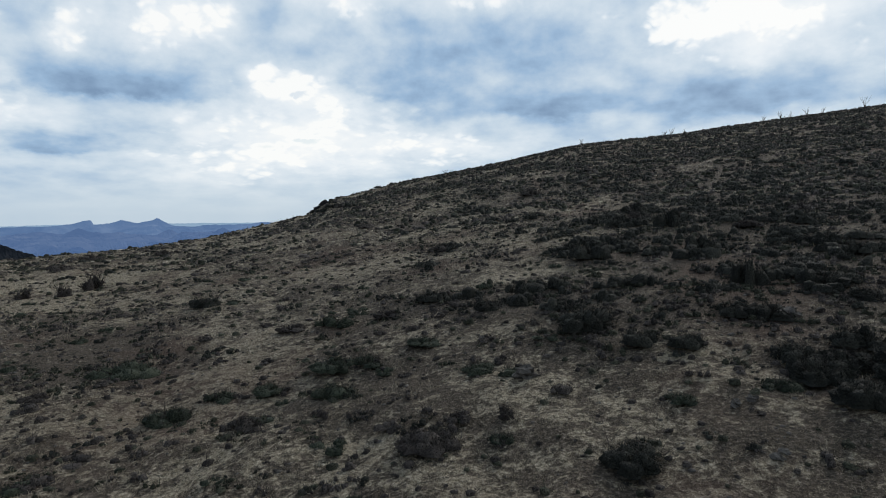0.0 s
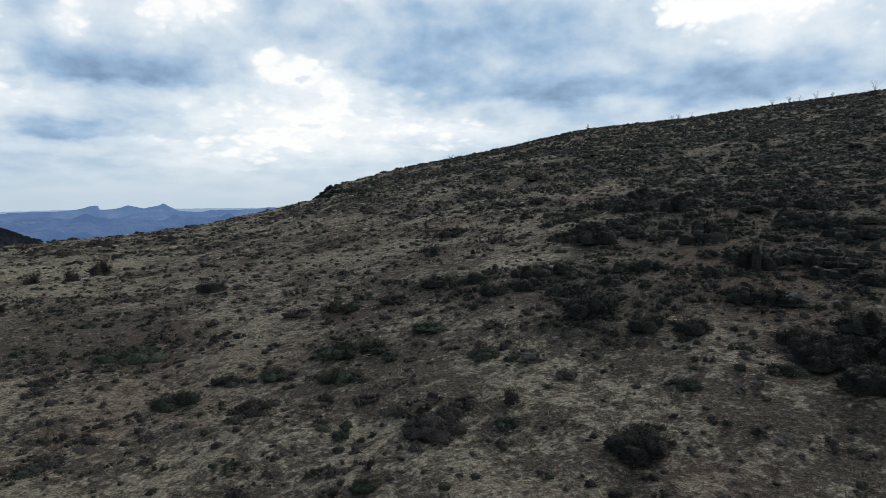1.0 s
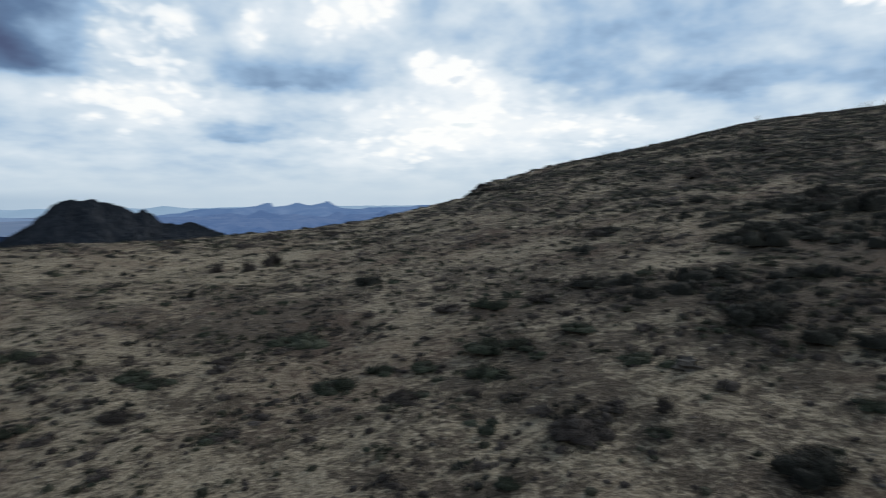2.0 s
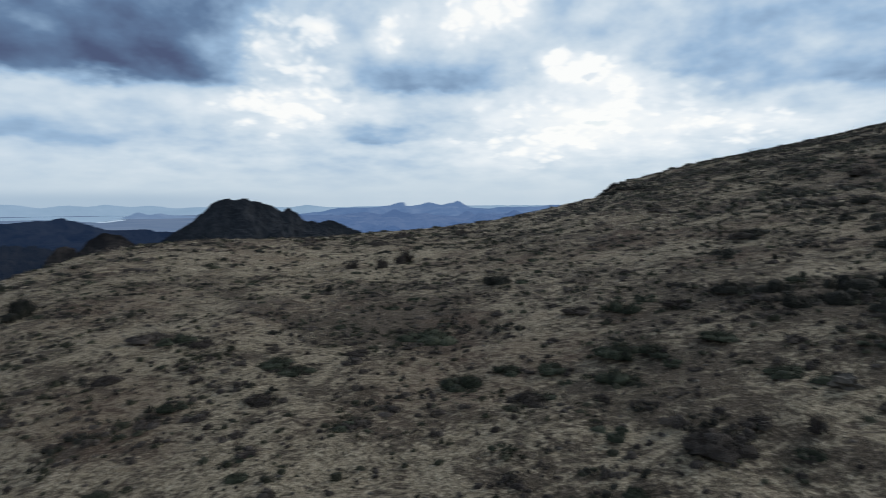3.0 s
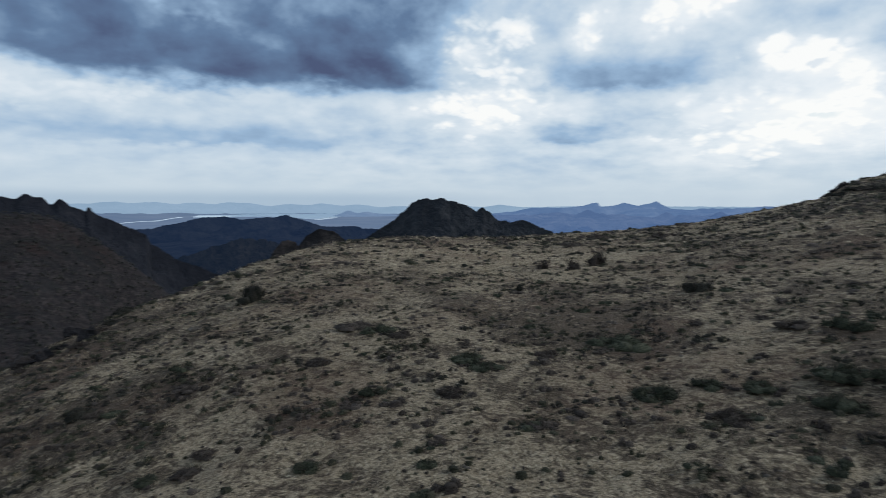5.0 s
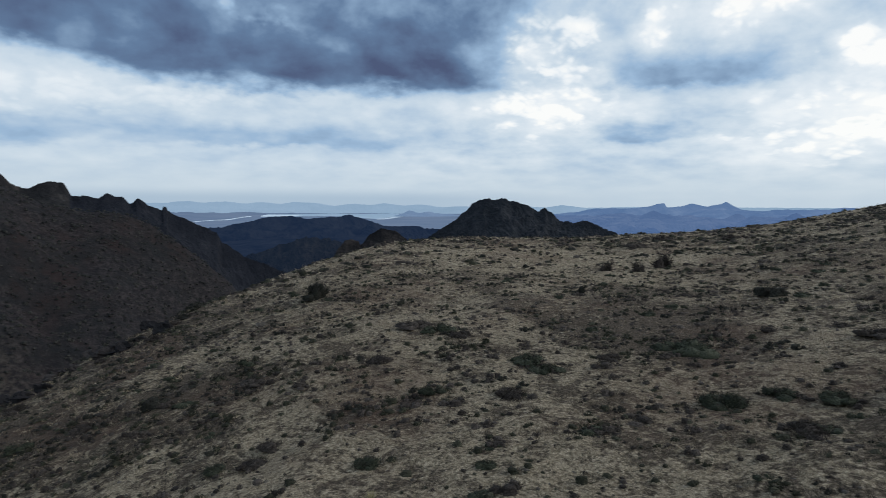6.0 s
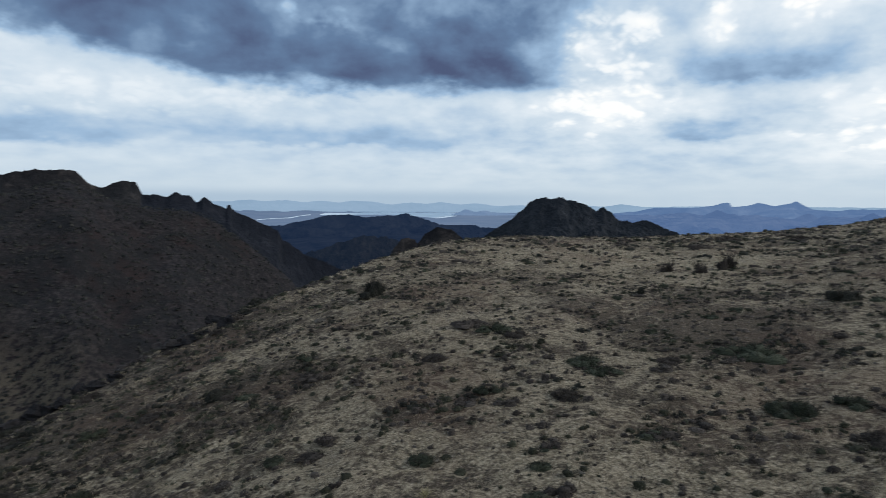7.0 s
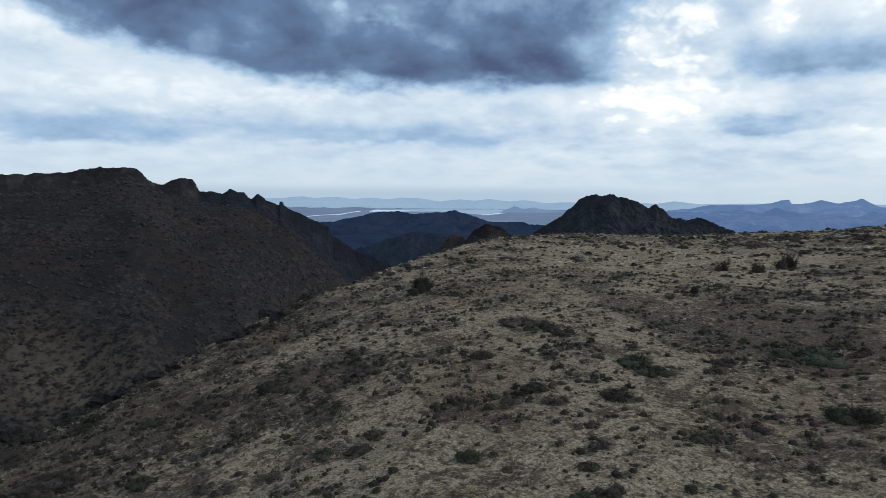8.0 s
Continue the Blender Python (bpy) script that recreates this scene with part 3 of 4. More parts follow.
build_lake([(51.2, 3700, 3730), (51.8, 3500, 3640), (52.6, 3300, 3420), (53.4, 3280, 3310)], "water", "water along the lake's end, brightened by surface glow", GLOWING_WATER)

# ---- plants and stones ----
rng = np.random.default_rng(7)


def blades(count, spread, low, high, width, lean):
    """A tuft: one bent sliver a blade."""
    a = rng.uniform(0, 2 * np.pi, count)
    rad = spread * np.sqrt(rng.uniform(0, 1, count))
    h = rng.uniform(low, high, count)
    out = lean * h * rng.uniform(0.3, 1.3, count)
    base = np.stack([np.cos(a) * rad, np.sin(a) * rad, np.full(count, -0.02)], -1)
    tip = base + np.stack([np.cos(a + rng.normal(0, 0.5, count)) * out, np.sin(a + rng.normal(0, 0.5, count)) * out, h], -1)
    s = rng.uniform(0, 2 * np.pi, count)
    side = np.stack([np.cos(s), np.sin(s), 0 * s], -1) * width / 2
    v = np.stack([base - side, base + side, tip], 1).reshape(-1, 3)
    return v, np.arange(count * 3).reshape(-1, 3)


def leaves(count, clumps, width, height, size, flat=0.75, upright=0.6):
    """A shrub's leaves and twig ends: slivers in clumps under an uneven dome."""
    ca = rng.uniform(0, 2 * np.pi, clumps)
    cr = width * 0.36 * np.sqrt(rng.uniform(0, 1, clumps))
    cz = height * rng.uniform(0.28, 0.68, clumps) * (1 - 0.55 * (cr / (width * 0.5)) ** 2)
    cs = width * rng.uniform(0.10, 0.26, clumps)
    k = rng.integers(0, clumps, count)
    d = rng.normal(0, 1, (count, 3))
    d /= np.linalg.norm(d, axis=1)[:, None]
    d *= (rng.uniform(0, 1, count) ** 0.45 * cs[k])[:, None]
    c = np.stack([np.cos(ca[k]) * cr[k], np.sin(ca[k]) * cr[k], cz[k]], -1) + d * (1, 1, flat)
    c[:, 2] = np.abs(c[:, 2] - 0.03) + 0.02
    up = rng.normal(0, 1, (count, 3)) + np.array([0, 0, upright])
    up /= np.linalg.norm(up, axis=1)[:, None]
    side = np.cross(up, rng.normal(0, 1, (count, 3)))
    side /= np.linalg.norm(side, axis=1)[:, None] + 1e-9
    s = size * rng.uniform(0.6, 1.4, count)[:, None]
    v = np.stack([c - side * s * 0.38, c + side * s * 0.38, c + up * s * 1.1], 1).reshape(-1, 3)
    return v, np.arange(count * 3).reshape(-1, 3)


def tuft(width, height, domes, rings, sides, fuzz, long, thin, rise=0.5, heart=1.0):
    """A low plant: ragged rounded cushions grown together, with fine twig ends standing out of them."""
    out, heads = [], []
    for k in range(domes):
        a, off = rng.uniform(0, 2 * np.pi), (0.34 * width * math.sqrt(rng.uniform(0, 1)) if domes > 1 else 0.0)
        rx = width * (rng.uniform(0.11, 0.28) if domes > 1 else 0.44)
        rz = height * rng.uniform(0.5, 1.0) * (1 - 0.5 * off / (0.5 * width))
        c = np.array([math.cos(a) * off, math.sin(a) * off, -0.02 * height])
        ring = np.linspace(0, 1, rings + 1)[:-1]
        u, w = np.meshgrid(ring * np.pi / 2, np.arange(sides) * 2 * np.pi / sides + rng.uniform(0, 6), indexing="ij")
        d = np.stack([np.cos(u) * np.cos(w), np.cos(u) * np.sin(w), np.sin(u)], -1).reshape(-1, 3)
        v = c + d * rng.uniform(0.68, 1.25, (len(d), 1)) * np.array([rx, rx * rng.uniform(0.75, 1.1), rz]) * heart
        v = np.concatenate([v, [c + [0, 0, heart * rz * rng.uniform(0.8, 1.05)]]])
        f, top = [], rings * sides
        for i in range(rings):
            for j in range(sides):
                p, q = i * sides + j, i * sides + (j + 1) % sides
                f += [(p, q, q + sides), (p, q + sides, p + sides)] if i < rings - 1 else [(p, q, top)]
        out.append((v, np.array(f)))
        heads.append((c, rx, rz))
    if fuzz:
        k = rng.integers(0, domes, fuzz)
        c, rx, rz = (np.array([h[i] for h in heads])[k] for i in range(3))
        d = rng.normal(0, 1, (fuzz, 3))
        d[:, 2] = np.abs(d[:, 2])
        d /= np.linalg.norm(d, axis=1)[:, None]
        base = c + d * np.stack([rx, rx, rz], -1) * heart * (0.75 + 0.65 * rng.uniform(0, 1, (fuzz, 1)) ** 1.6)
        way = 0.7 * d + rng.normal(0, 0.55, (fuzz, 3)) + np.array([0, 0, 0.5 * rise])
        tip = base + way * long * rng.uniform(0.5, 1.3, (fuzz, 1))
        side = np.cross(tip - base, rng.normal(0, 1, (fuzz, 3)))
        side *= thin / 2 / (np.linalg.norm(side, axis=1)[:, None] + 1e-9)
        out.append((np.stack([base - side, base + side, tip], 1).reshape(-1, 3), np.arange(fuzz * 3).reshape(-1, 3)))
    return joined(out)


def tube(points, radii, sides=4):
    """A tapered stem along points."""
    points = np.asarray(points, float)
    vs, fs = [], []
    for i, (p, rr) in enumerate(zip(points, radii)):
        ang = np.arange(sides) * 2 * np.pi / sides
        vs.append(p + np.stack([np.cos(ang) * rr, np.sin(ang) * rr, 0 * ang], -1))
        if i:
            a = (i - 1) * sides
            for s in range(sides):
                t = (s + 1) % sides
                fs += [(a + s, a + t, a + sides + t), (a + s, a + sides + t, a + sides + s)]
    return np.concatenate(vs), np.array(fs)


def joined(pieces):
    vs, fs, n = [], [], 0
    for v, f in pieces:
        vs.append(v)
        fs.append(f + n)
        n += len(v)
    return np.concatenate(vs), np.concatenate(fs)


def stems(count, width, height, thick, bend=0.3, twigs=0):
    out = []
    for _ in range(count):
        a, spread = rng.uniform(0, 2 * np.pi), rng.uniform(0.1, 0.48) * width
        h = height * rng.uniform(0.55, 1.1)
        u = np.linspace(0, 1, 4)[:, None]
        end = np.array([np.cos(a) * spread, np.sin(a) * spread, h])
        pts = u ** np.array([1 - bend, 1 - bend, 1.0]) * end + rng.normal(0, 0.02 * width, (4, 3)) * u
        pts[0, 2] = -0.05
        out.append(tube(pts, thick * np.array([1, 0.8, 0.55, 0.25]), 3))
        for _ in range(twigs):
            q = pts[1] + (pts[3] - pts[1]) * rng.uniform(0, 1)
            e = q + rng.normal(0, 0.13 * width, 3) + np.array([0, 0, 0.1 * height])
            out.append(tube([q, e], [thick * 0.45, thick * 0.15], 3))
    return joined(out)


def lump(size, squash, rough, seed, rings=6, sides=9):
    """A rounded, broken stone."""
    u, w = np.meshgrid(np.linspace(0, np.pi, rings), np.arange(sides) * 2 * np.pi / sides, indexing="ij")
    d = np.stack([np.sin(u) * np.cos(w), np.sin(u) * np.sin(w), np.cos(u)], -1).reshape(-1, 3)
    k = 1 + rough * (fbm(d[:, 0] * 2 + seed, d[:, 1] * 2 + d[:, 2] * 1.7, 1.0, 3, seed))
    cut = np.minimum(1, 0.8 / np.maximum(0.3, np.abs(d @ np.array([0.6, 0.3 * math.sin(seed), 0.7]))))
    v = d * (k * cut)[:, None] * size * (1, 0.8, squash)
    faces = []
    for i in range(rings - 1):
        for j in range(sides):
            a, b = i * sides + j, i * sides + (j + 1) % sides
            faces += [(a, a + sides, b + sides), (a, b + sides, b)]
    return v, np.array(faces)


def scattered(name, label, category, templates, x, y, scale, mat, sink=0.0, tall=None):
    """Many small plants or stones as one mesh of loose pieces standing on the ground."""
    z = land(x, y) - sink * scale
    kind = rng.integers(0, len(templates), len(x))
    turn = rng.uniform(0, 2 * np.pi, len(x))
    tall = scale * rng.uniform(0.8, 1.2, len(x)) if tall is None else tall
    vs, fs, n = [], [], 0
    for k, (v, f) in enumerate(templates):
        i = np.nonzero(kind == k)[0]
        if not len(i):
            continue
        c, s = np.cos(turn[i])[:, None], np.sin(turn[i])[:, None]
        px = (v[:, 0] * c - v[:, 1] * s) * scale[i, None] + x[i, None]
        py = (v[:, 0] * s + v[:, 1] * c) * scale[i, None] + y[i, None]
        pz = v[:, 2] * tall[i, None] + z[i, None]
        vs.append(np.stack([px, py, pz], -1).reshape(-1, 3))
        fs.append((f[None] + (np.arange(len(i)) * len(v))[:, None, None] + n).reshape(-1, 3))
        n += len(i) * len(v)
    ob = new(name, mesh_of(name, np.concatenate(vs), np.concatenate(fs), [mat], True))
    return tagged(ob, label, category, kind="stuff")


def sown(r0, r1, per_m2, weight, b0=-41.0, b1=99.0):
    """Random places between two distances from the camera's foot, within the crest, kept by a weight of the place."""
    area = radians(b1 - b0) * (r1 * r1 - r0 * r0) / 2
    m = int(area * per_m2)
    r = np.sqrt(rng.uniform(r0 * r0, r1 * r1, m))
    b = rng.uniform(b0, b1, m)
    x, y = polar(b, r)
    keep = (r < table(CREST, b, 1) + 7) & (rng.uniform(0, 1, m) < weight(x, y))
    return x[keep], y[keep]


def grass_weight(x, y):
    return np.clip(0.08 + 1.15 * grass_cover(x, y) - 0.55 * np.clip(brush_cover(x, y) - 0.55, 0, 1), 0, 1)


def brush_weight(x, y):
    return np.clip(brush_cover(x, y) - 0.12, 0, 1) ** 1.4 * 1.5


GRASS_BANDS = [(1, 24, 19.0, 15, 0.010, 0.85), (24, 45, 8.0, 10, 0.020, 1.0), (45, 90, 3.8, 10, 0.036, 1.15), (90, 172, 1.7, 8, 0.06, 1.3)]
for r0, r1, per, count, width, big in GRASS_BANDS:
    kinds = [blades(count, 0.12, 0.03, 0.10, width, 0.9) for _ in range(6)]
    gx, gy = sown(r0, r1, per * 0.9, grass_weight)
    scattered("dry_grass", "short pale straw-coloured dry grass in tufts", "grass", kinds, gx, gy, rng.uniform(0.5, 1.5, len(gx)) * big, STRAW)

# from, to, plants a square metre, cushions, rings, sides, twig ends, their length and width
BRUSH_BANDS = [(1, 24, 1.8, 3, 2, 5, 44, 0.055, 0.014), (24, 45, 1.35, 2, 2, 5, 10, 0.065, 0.022), (45, 90, 0.7, 1, 2, 5, 2, 0.08, 0.03), (90, 172, 0.3, 1, 2, 5, 3, 0.09, 0.05)]


def mats(x, y, spread):
    """Several plants grown together round each place."""
    k = 1 + rng.poisson(spread * 5, len(x))
    x, y = np.repeat(x, k), np.repeat(y, k)
    return x + rng.normal(0, spread, len(x)), y + rng.normal(0, spread, len(y))


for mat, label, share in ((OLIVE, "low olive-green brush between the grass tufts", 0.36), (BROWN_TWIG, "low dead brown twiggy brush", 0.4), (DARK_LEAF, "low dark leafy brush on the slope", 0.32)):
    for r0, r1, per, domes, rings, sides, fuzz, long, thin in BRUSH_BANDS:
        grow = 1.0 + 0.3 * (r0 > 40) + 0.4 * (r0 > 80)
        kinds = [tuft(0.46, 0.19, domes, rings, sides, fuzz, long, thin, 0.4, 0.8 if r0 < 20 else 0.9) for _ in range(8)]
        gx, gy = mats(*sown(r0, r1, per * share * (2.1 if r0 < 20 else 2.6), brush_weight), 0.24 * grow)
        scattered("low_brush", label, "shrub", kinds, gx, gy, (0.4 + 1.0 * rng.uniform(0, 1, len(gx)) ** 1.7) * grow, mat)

# pale straw tussocks
for r0, r1, per, rings, sides, fuzz, long, thin in ((1, 24, 3.6, 0, 0, 34, 0.10, 0.009), (24, 45, 2.6, 0, 0, 18, 0.10, 0.018), (45, 90, 1.6, 2, 5, 4, 0.09, 0.03), (90, 172, 0.7, 2, 4, 3, 0.1, 0.05)):
    kinds = [tuft(0.36, 0.065, 1, rings, sides, fuzz, long, thin, 0.9, 0.85) if rings else blades(fuzz, 0.15, 0.02, long, thin, 1.0) for _ in range(8)]
    gx, gy = mats(*sown(r0, r1, per * 0.45, grass_weight), 0.24)
    grow = 1.0 + 0.25 * (r0 > 40) + 0.4 * (r0 > 80)
    scattered("straw_tussocks", "thick pale tussocks of dry straw", "grass", kinds, gx, gy, rng.uniform(0.45, 1.35, len(gx)) * grow, STRAW)

# small tussocks everywhere
for mat, label, share in ((OLIVE, "small grey-green tussocks", 0.4), (BROWN_TWIG, "small grey-brown dead tussocks", 0.6)):
    for r0, r1, per, rings, sides, fuzz, long, thin in ((1, 24, 5.5, 2, 5, 16, 0.055, 0.010), (24, 45, 4.0, 2, 5, 3, 0.07, 0.016), (45, 90, 1.7, 2, 4, 2, 0.07, 0.03), (90, 172, 0.7, 2, 4, 1, 0.08, 0.05)):
        kinds = [tuft(0.25, 0.10, 1, rings, sides, fuzz, long, thin, 0.4, 0.82 if r0 < 20 else 0.9) for _ in range(8)]
        gx, gy = sown(r0, r1, per * share * 1.7, lambda x, y: np.clip(0.4 + 0.8 * fbm(x, y, 2.6, 3, 35), 0.1, 1))
        grow = 1.0 + 0.35 * (r0 > 40) + 0.5 * (r0 > 80)
        scattered("tussock_cover", label, "shrub", kinds, gx, gy, (0.5 + 1.2 * rng.uniform(0, 1, len(gx)) ** 2) * grow, mat)

# the slope behind
for mat, label, make, count in ((STRAW, "thick pale tussocks of dry straw", lambda: blades(30, 0.15, 0.04, 0.14, 0.03, 0.8), 5200), (OLIVE, "low olive-green brush between the grass tufts", lambda: tuft(0.5, 0.2, 2, 2, 6, 12, 0.08, 0.016), 1700)):
    gr, gb = np.sqrt(rng.uniform(4, 60 ** 2, count)), rng.uniform(99, 319, count)
    gx, gy = polar(gb, gr)
    scattered("low_brush" if mat is OLIVE else "straw_tussocks", label, "shrub" if mat is OLIVE else "grass", [make() for _ in range(4)], gx, gy, rng.uniform(0.6, 1.5, count), mat)

# thick dark brush up the slope, its extra density standing in for cloud shadow
for r0, r1, domes, rings, sides, fuzz, long, thin in ((19, 48, 5, 2, 6, 100, 0.07, 0.018), (48, 165, 3, 2, 5, 6, 0.09, 0.035)):
    gx, gy = sown(r0, r1, 1.3 if r0 < 40 else 1.05, lambda x, y: np.clip(brush_cover(x, y) - 0.44, 0, 1) * 1.3 * smooth(x - 0.12 * y, -12, 0), -41, 12)
    kinds = [tuft(1.05, 0.46, domes, rings, sides, fuzz, long, thin, 0.7, 0.85) for _ in range(8)]
    scattered("dark_brush", "thick dark brush covering the upper slope", "shrub", kinds, gx, gy, 0.35 + 1.1 * rng.uniform(0, 1, len(gx)) ** 1.5, DARK_LEAF)

stones = [lump(0.5, 0.55, 0.5, s, 4, 5) for s in range(5)]
gx, gy = sown(6, 34, 4.5, lambda x, y: np.clip(1.0 - grass_cover(x, y), 0.08, 1))
scattered("gravel", "small pale angular stones lying on the soil", "stone", stones, gx, gy, 0.035 + 0.16 * rng.uniform(0, 1, len(gx)) ** 4, STONE, 0.1)

# brush on the slope across the gully
m = 15000
gb, gr = rng.uniform(60, 99, m), np.sqrt(rng.uniform(70 ** 2, 262 ** 2, m))
gx, gy = polar(gb, gr)
keep = (gr > table(CREST, gb, 1) + 12) & (land(gx, gy) > -66)
kinds = [tuft(1.0, 0.5, 1, 2, 5, 0, 0, 0) for _ in range(8)]
scattered("far_brush", "dark brush dotted over the slope across the gully", "shrub", kinds, gx[keep], gy[keep], 0.35 + 1.0 * rng.uniform(0, 1, keep.sum()) ** 2, FAR_LEAF)


def part(name, vf, mat, parent, label=""):
    ob = new(name, mesh_of(name, vf[0], vf[1], [mat], name == "foliage"))
    ob.parent = parent
    if label:
        tagged(ob, label)
    return ob


def shrub(label, width, height, leaf_mat, count, size, stem_count, clumps, twigs=0):
    """A shrub about a metre wide at the origin."""
    ob = new("shrub")
    part("woody_base", stems(stem_count, width, height * (0.72 if count else 1.0), 0.012, 0.3, twigs), BARK, ob)
    if count:
        part("foliage", tuft(width, height, clumps, 4, 9, count, size, size * 0.22, 0.3, 0.8), leaf_mat, ob)
    return tagged(ob, label, "shrub")


def standing(thing, bearing, distance, scale, tall=1.0):
    x, y = polar(bearing, distance)
    z = float(land(x, y))
    m = pose(float(x), float(y), z, 0, 0, float(rng.uniform(0, 360)))
    ob = copy_thing(thing, m)
    ob.scale = (scale, scale, scale * tall)
    return ob


def gone(thing):
    for o in (*thing.children_recursive, thing):
        bpy.data.objects.remove(o)


DARK_SHRUBS = [(-20.6, 15.6, 1.02), (-17.0, 15.9, 1.08), (-13.0, 17.3, 1.87), (-11.3, 19.0, 0.99), (-15.5, 21.3, 1.08), (-13.1, 26.3, 1.80), (-11.2, 28.4, 1.22), (-16.6, 43.0, 1.80), (-15.7, 34.2, 1.73), (-26.9, 18.1, 1.29), (-24.5, 18.2, 1.03), (-30.3, 21.7, 1.65), (-33.7, 19.9, 1.17), (-33.6, 16.2, 1.21), (-30.4, 14.4, 1.23), (-32.2, 15.2, 1.04), (-17.0, 10.7, 1.25), (-7.3, 21.7, 1.52), (-9.8, 21.6, 1.13), (-3.8, 20.1, 1.06), (0.7, 23.4, 1.24), (-27.5, 28.9, 1.57), (-30.3, 27.7, 1.47), (-32.5, 26.1, 1.35), (20.1, 31.7, 1.58), (9.6, 79.6, 4.12), (10.5, 79.9, 3.03), (7.9, 76.1, 3.30), (71.8, 22.6, 1.00)]
# with how much taller than usual
UPRIGHT_SHRUBS = [(-25.2, 21.3, 1.1, 2.3), (-21.8, 26.6, 1.30, 1.8), (-19.5, 31.8, 1.57, 1.8), (58.4, 36.3, 1.5, 1.7), (58.9, 36.0, 1.1, 1.2), (-34.5, 14.8, 1.5, 1.0), (-33.8, 13.2, 1.2, 1.0), (-28.9, 15.2, 1.1, 1.0)]
GREEN_SHRUBS = [(-20.3, 12.9, 0.66), (-3.3, 15.5, 0.91), (9.3, 17.8, 1.34), (6.5, 17.6, 0.94), (9.3, 15.8, 1.20), (1.5, 18.1, 0.97), (-5.4, 11.7, 0.54), (26.2, 22.2, 1.97), (15.1, 17.4, 0.91), (19.3, 17.8, 0.92), (7.4, 10.5, 0.60), (-27.9, 13.6, 0.76), (9.7, 22.9, 1.41), (81.4, 24.0, 1.01), (53.9, 13.6, 0.71), (38.1, 19.3, 1.00), (26.7, 22.6, 1.77), (48.4, 17.5, 0.72), (23.1, 17.2, 1.32), (82.0, 18.2, 0.94), (39.5, 20.1, 1.04), (67.5, 15.6, 0.66), (43.5, 12.8, 0.48), (47.8, 24.3, 1.29)]
BROWN_SHRUBS = [(1.2, 12.0, 1.23), (17.1, 15.1, 1.20), (0.2, 35.9, 1.89), (23.4, 64.9, 2.30), (29.1, 66.0, 2.53), (13.7, 85.3, 2.47), (9.1, 78.5, 3.39), (7.2, 72.1, 3.13), (-7.7, 60.1, 2.61), (-12.6, 71.7, 3.68), (6.7, 54.3, 1.89), (4.7, 22.7, 1.20), (13.1, 23.5, 1.22), (-25.5, 31.0, 1.47), (-29.0, 38.0, 1.75), (62.7, 15.9, 0.74), (63.9, 21.3, 0.96), (77.0, 23.4, 1.01), (45.8, 23.4, 1.03), (49.8, 25.1, 1.34), (31.1, 60.1, 2.38), (28.7, 65.9, 2.25), (32.8, 21.0, 1.04), (41.3, 17.1, 0.91), (52.7, 21.3, 1.06), (88.4, 20.8, 1.86), (64.0, 15.2, 0.86)]
WILD_SHRUBS = 160
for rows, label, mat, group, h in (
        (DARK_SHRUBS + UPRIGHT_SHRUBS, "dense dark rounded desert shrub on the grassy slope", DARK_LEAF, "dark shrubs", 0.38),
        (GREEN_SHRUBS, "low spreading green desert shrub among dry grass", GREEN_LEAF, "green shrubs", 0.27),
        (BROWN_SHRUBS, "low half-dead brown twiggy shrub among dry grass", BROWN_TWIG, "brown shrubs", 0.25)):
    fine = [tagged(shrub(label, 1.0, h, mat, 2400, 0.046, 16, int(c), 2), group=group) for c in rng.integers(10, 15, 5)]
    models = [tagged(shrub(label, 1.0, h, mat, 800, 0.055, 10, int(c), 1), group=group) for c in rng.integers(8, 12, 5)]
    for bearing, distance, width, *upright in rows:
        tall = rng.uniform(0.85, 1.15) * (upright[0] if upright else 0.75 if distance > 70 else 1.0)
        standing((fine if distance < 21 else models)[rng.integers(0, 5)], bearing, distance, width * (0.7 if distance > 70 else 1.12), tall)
    loose = []
    if mat is DARK_LEAF:
        wild = 0
        while wild < WILD_SHRUBS:
            bearing, distance = rng.uniform(-40, 2), rng.uniform(22, 95)
            x, y = polar(bearing, distance)
            if brush_cover(x, y) > 0.62:
                loose.append((bearing, distance, rng.uniform(0.8, 1.8)))
                wild += 1
        # dark clumps along the skyline
        for k in range(130):
            bearing = rng.uniform(-37, 13)
            loose.append((bearing, float(table(CREST, bearing, 1)) - rng.uniform(-0.5, 5), rng.uniform(0.5, 1.4)))
    if mat is not DARK_LEAF:
        # smaller ones strewn over the grassy slope
        for k in range(75):
            loose.append((rng.uniform(-12, 78), math.sqrt(rng.uniform(11 ** 2, 44 ** 2)), rng.uniform(0.45, 1.0)))
    far = np.array(loose)
    gx, gy = polar(far[:, 0], far[:, 1])
    scattered("scrub", label.replace(" shrub", " scrub"), "shrub", [tuft(1.0, h, int(c), 2, 6, 300, 0.055, 0.018, 0.4, 0.8) for c in rng.integers(6, 10, 6)], gx, gy, far[:, 2], mat)
    if mat is not GREEN_LEAF:
        # a belt of brush along the brink of the gully
        for k in range(24):
            bearing = rng.uniform(68, 93)
            standing(models[rng.integers(0, 5)], bearing, float(table(CREST, bearing, 1)) + rng.uniform(-8, 5), rng.uniform(0.7, 1.6), rng.uniform(0.7, 1.1))
    for one in fine + models:
        gone(one)


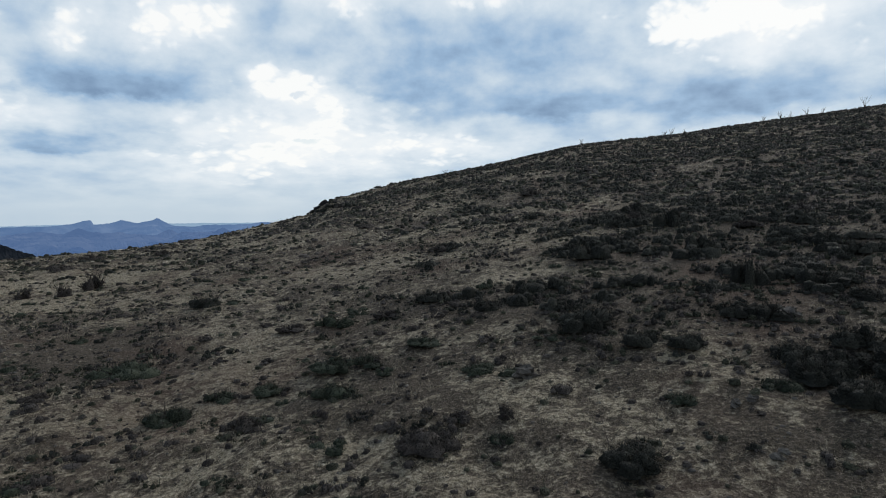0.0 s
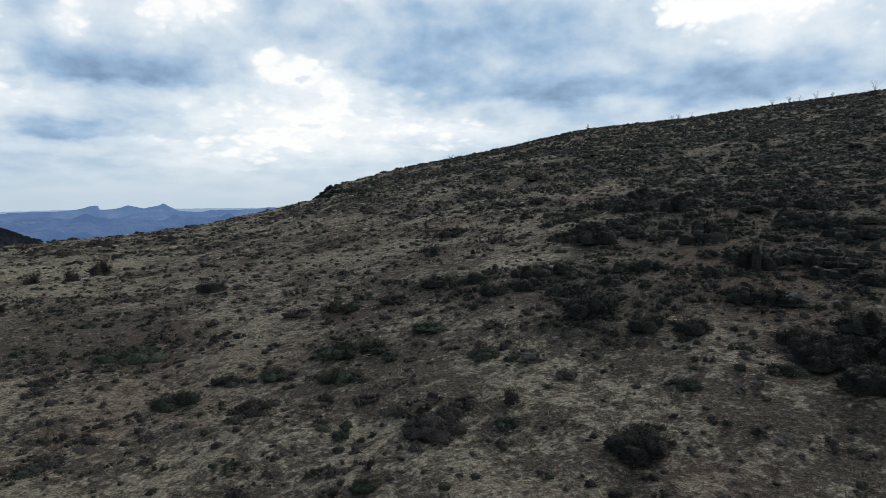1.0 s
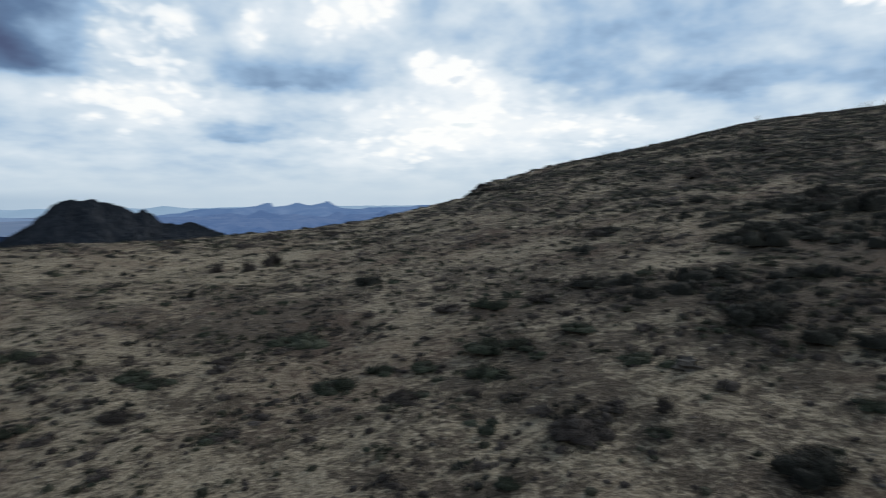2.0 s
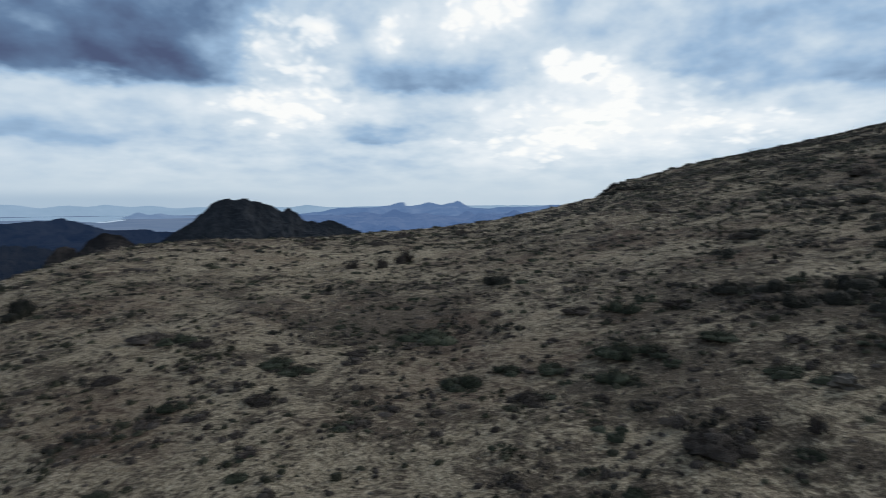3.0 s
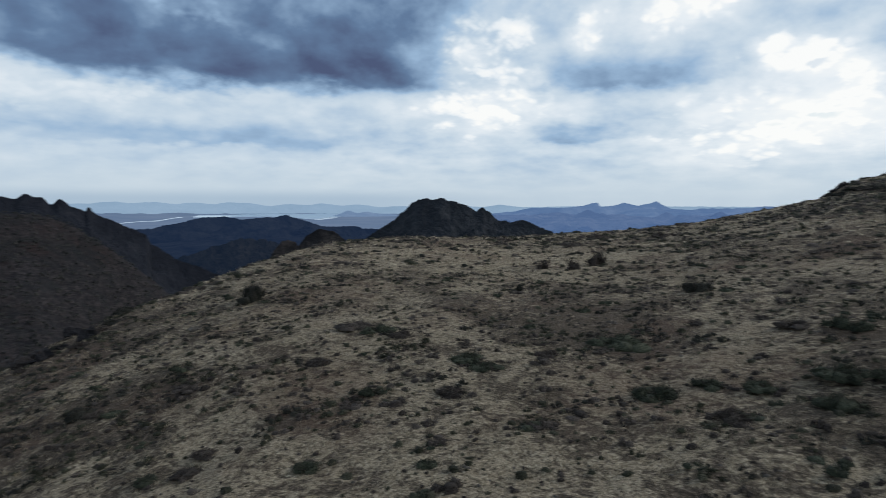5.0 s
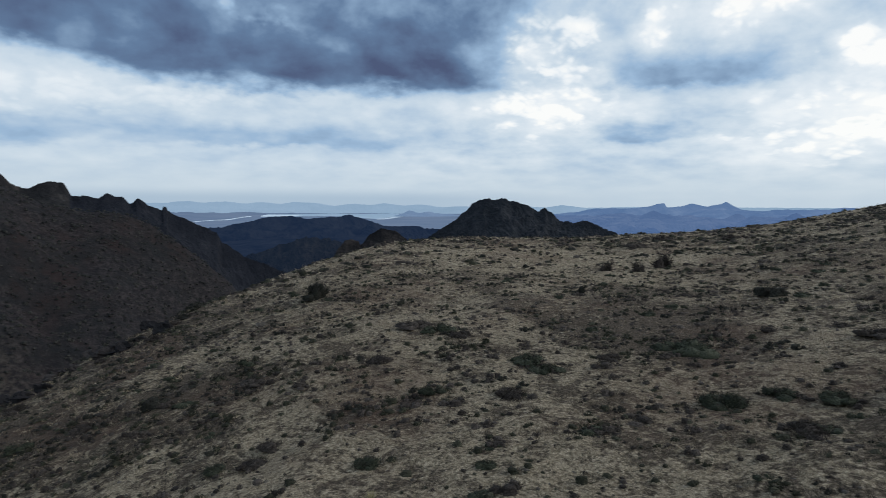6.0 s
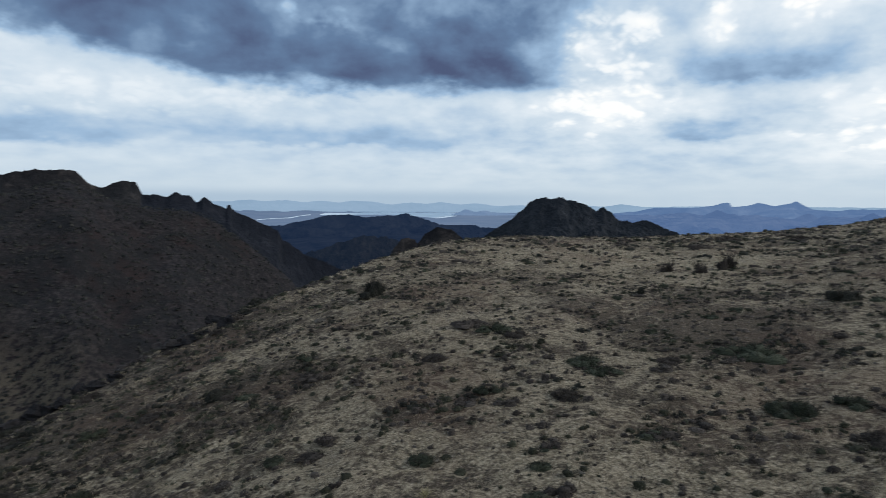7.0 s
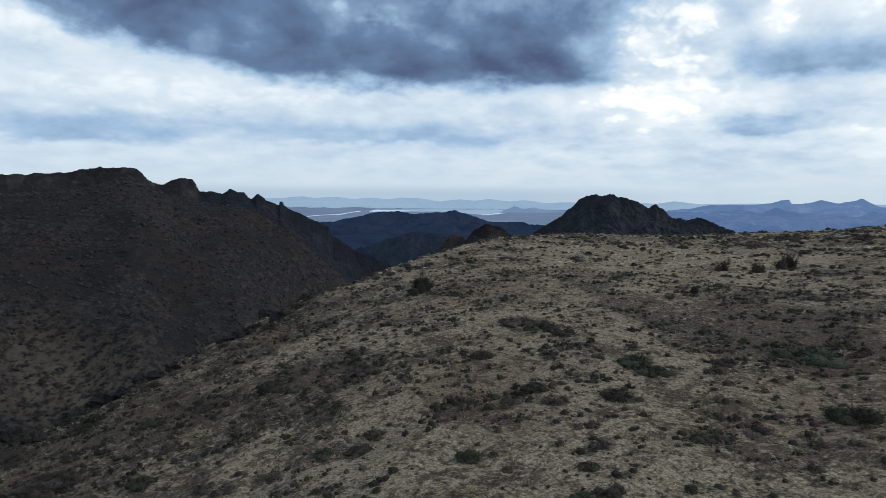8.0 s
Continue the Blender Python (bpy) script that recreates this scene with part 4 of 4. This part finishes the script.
def ocotillo(count, height):
    ob = new("ocotillo")
    for _ in range(count):
        a, out = rng.uniform(0, 2 * np.pi), rng.uniform(0.12, 0.5) * height
        h = height * rng.uniform(0.7, 1.0)
        u = np.linspace(0, 1, 6)[:, None]
        pts = u ** np.array([1.25, 1.25, 0.92]) * np.array([math.cos(a) * out, math.sin(a) * out, h]) + rng.normal(0, 0.03, (6, 3)) * u
        part("cane", tube(pts, 0.024 * np.linspace(1, 0.45, 6), 4), BARK, ob)
    return tagged(ob, "bare grey many-caned desert shrub on the ridge", "ocotillo", "ocotillos on the ridge")


OCOTILLOS = [(-32.9, 4, 3.4), (-30.2, 0, 2.2), (-29.2, 3, 2.6), (-28.1, 0, 2.3), (-27.4, 5, 2.4), (-26.2, 1, 2.0), (-20.3, 0, 2.2), (-19.3, 2, 2.2), (-18.8, 1, 1.8), (-12.0, 1, 1.8), (-0.2, 0, 1.6), (-34.6, 1, 2.4)]
for bearing, back, height in OCOTILLOS:
    one = ocotillo(int(rng.integers(7, 13)), height * 0.78)
    x, y = polar(bearing, table(CREST, bearing, 1) - back)
    one.matrix_basis = pose(float(x), float(y), float(land(x, y)) - 0.05)


# bare shrubs near the crest
bare = tagged(shrub("dead branching grey-brown shrub near the grassy crest", 1.0, 0.85, BROWN_TWIG, 420, 0.11, 18, 5, 7), group="bare shrubs")
for bearing, distance, width in ((33.0, 46, 1.2), (30.6, 45, 1.3), (28.3, 47, 1.9), (-5.6, 12.6, 0.5), (-16.5, 36.5, 1.1)):
    standing(bare, bearing, distance, width, 0.9)
gone(bare)

# a rosette plant close to the camera
agave = new("agave")
for k in range(26):
    a, e = k * 2.4, radians(12 + 62 * (k / 26))
    u = np.linspace(0, 1, 5)
    long = 0.25 * rng.uniform(0.85, 1.1)
    w = 0.011 * np.sin(np.pi * np.clip(u * 0.85 + 0.15, 0, 1))
    mid = np.stack([np.cos(e) * u * long, 0 * u, np.sin(e) * u * long - 0.05 * u * u], -1)
    v = np.concatenate([mid + np.stack([0 * u, w, 0.3 * w], -1), mid + np.stack([0 * u, -w, 0.3 * w], -1), mid - np.stack([0 * u, 0 * u, 0.3 * w], -1)])
    turn = np.array([[math.cos(a), math.sin(a), 0], [-math.sin(a), math.cos(a), 0], [0, 0, 1]])
    f = [q for i in range(4) for q in ((i, i + 1, 11 + i), (i, 11 + i, 10 + i), (5 + i, 11 + i, 6 + i), (5 + i, 10 + i, 11 + i), (i, 6 + i, i + 1), (i, 5 + i, 6 + i))]
    part("leaf", (v @ turn, np.array(f)), PALE_LEAF, agave)
tagged(agave, "small pale yellow spiky rosette plant in dry grass", "agave")
x, y = polar(53.9, 11.7)
agave.matrix_basis = pose(float(x), float(y), float(land(x, y)) + 0.03)

# a dry flower stalk and a small cactus
stalk = new("dry_stalk")
part("stem", tube([(0, 0, -0.05), (0.02, 0, 0.4), (0.01, 0.02, 0.75), (0.03, 0.03, 1.0)], [0.007, 0.006, 0.005, 0.003], 5), BROWN_TWIG, stalk)
for k in range(7):
    h, a = 0.6 + 0.06 * k, k * 2.4
    part("seed_pod", tube([(0.02, 0.02, h), (0.02 + 0.04 * math.cos(a), 0.02 + 0.04 * math.sin(a), h + 0.03), (0.02 + 0.06 * math.cos(a), 0.02 + 0.06 * math.sin(a), h + 0.05)], [0.006, 0.014, 0.004], 5), BARK, stalk)
tagged(stalk, "thin dry flower stalk standing in pale grass", "plant")
x, y = polar(71.3, 14.9)
stalk.matrix_basis = pose(float(x), float(y), float(land(x, y)))

cactus = new("barrel_cactus")
ribs, rise = np.meshgrid(np.arange(40) * 2 * np.pi / 40, np.linspace(0, 1, 8), indexing="xy")
girth = np.sin(np.pi * (0.18 + 0.80 * rise)) ** 0.6 * (0.16 + 0.018 * np.cos(ribs * 10))
body = np.stack([np.cos(ribs) * girth, np.sin(ribs) * girth, rise * 0.42 - 0.04], -1).reshape(-1, 3)
quads = grid_faces(8, 40)
wrap = np.array([(i * 40 + 39, (i + 1) * 40 + 39, (i + 1) * 40, i * 40) for i in range(7)])
quads = np.concatenate([quads, wrap])
part("body", (body, np.concatenate([quads[:, :3], quads[:, [0, 2, 3]]])), DARK_LEAF, cactus)
part("spines", leaves(90, 6, 0.32, 0.5, 0.035), BROWN_TWIG, cactus)
tagged(cactus, "small dark ribbed cactus among dry brush", "cactus")
x, y = polar(35.2, 33.6)
cactus.matrix_basis = pose(float(x), float(y), float(land(x, y)))

# boulders
BOULDERS = [(-28.3, 18.1, 0.57), (-27.7, 11.1, 0.20), (-28.3, 11.3, 0.15), (-7.4, 14.5, 0.58), (-12.1, 63.5, 0.76), (-24.7, 12.8, 0.23), (-25.9, 13.0, 0.19), (63.2, 31.2, 0.55)]
for k in range(9):
    BOULDERS.append((10.9 + 0.16 * (k - 4) + rng.uniform(-0.1, 0.1), 97.5 + rng.uniform(-3, 1), rng.uniform(0.7, 1.3)))
for k in range(26):
    bearing = 70 + 22 * (k + rng.uniform(0, 1)) / 26
    BOULDERS.append((bearing, float(table(CREST, bearing, 1)) + rng.uniform(-6, 4), rng.uniform(0.35, 1.0) ** 1.3 * 1.5))
for k, (bearing, distance, size) in enumerate(BOULDERS):
    x, y = polar(bearing, distance)
    ob = new("boulder", mesh_of("boulder", *lump(size / 2, 0.7, 0.9, 11 + k, 9, 13), [CRAG if bearing > 66 or distance > 90 else STONE]))
    ob.matrix_basis = pose(float(x), float(y), float(land(x, y)) + size * 0.08, 0, 0, float(rng.uniform(0, 360)))
    tagged(ob, "dark broken rock at the brink of the gully" if bearing > 66 else "dark broken rock on the ridge" if distance > 90 else "weathered grey boulder half sunk in the slope", "boulder", "rocks at the brink" if bearing > 66 else "rocks on the ridge" if distance > 90 else "boulders")
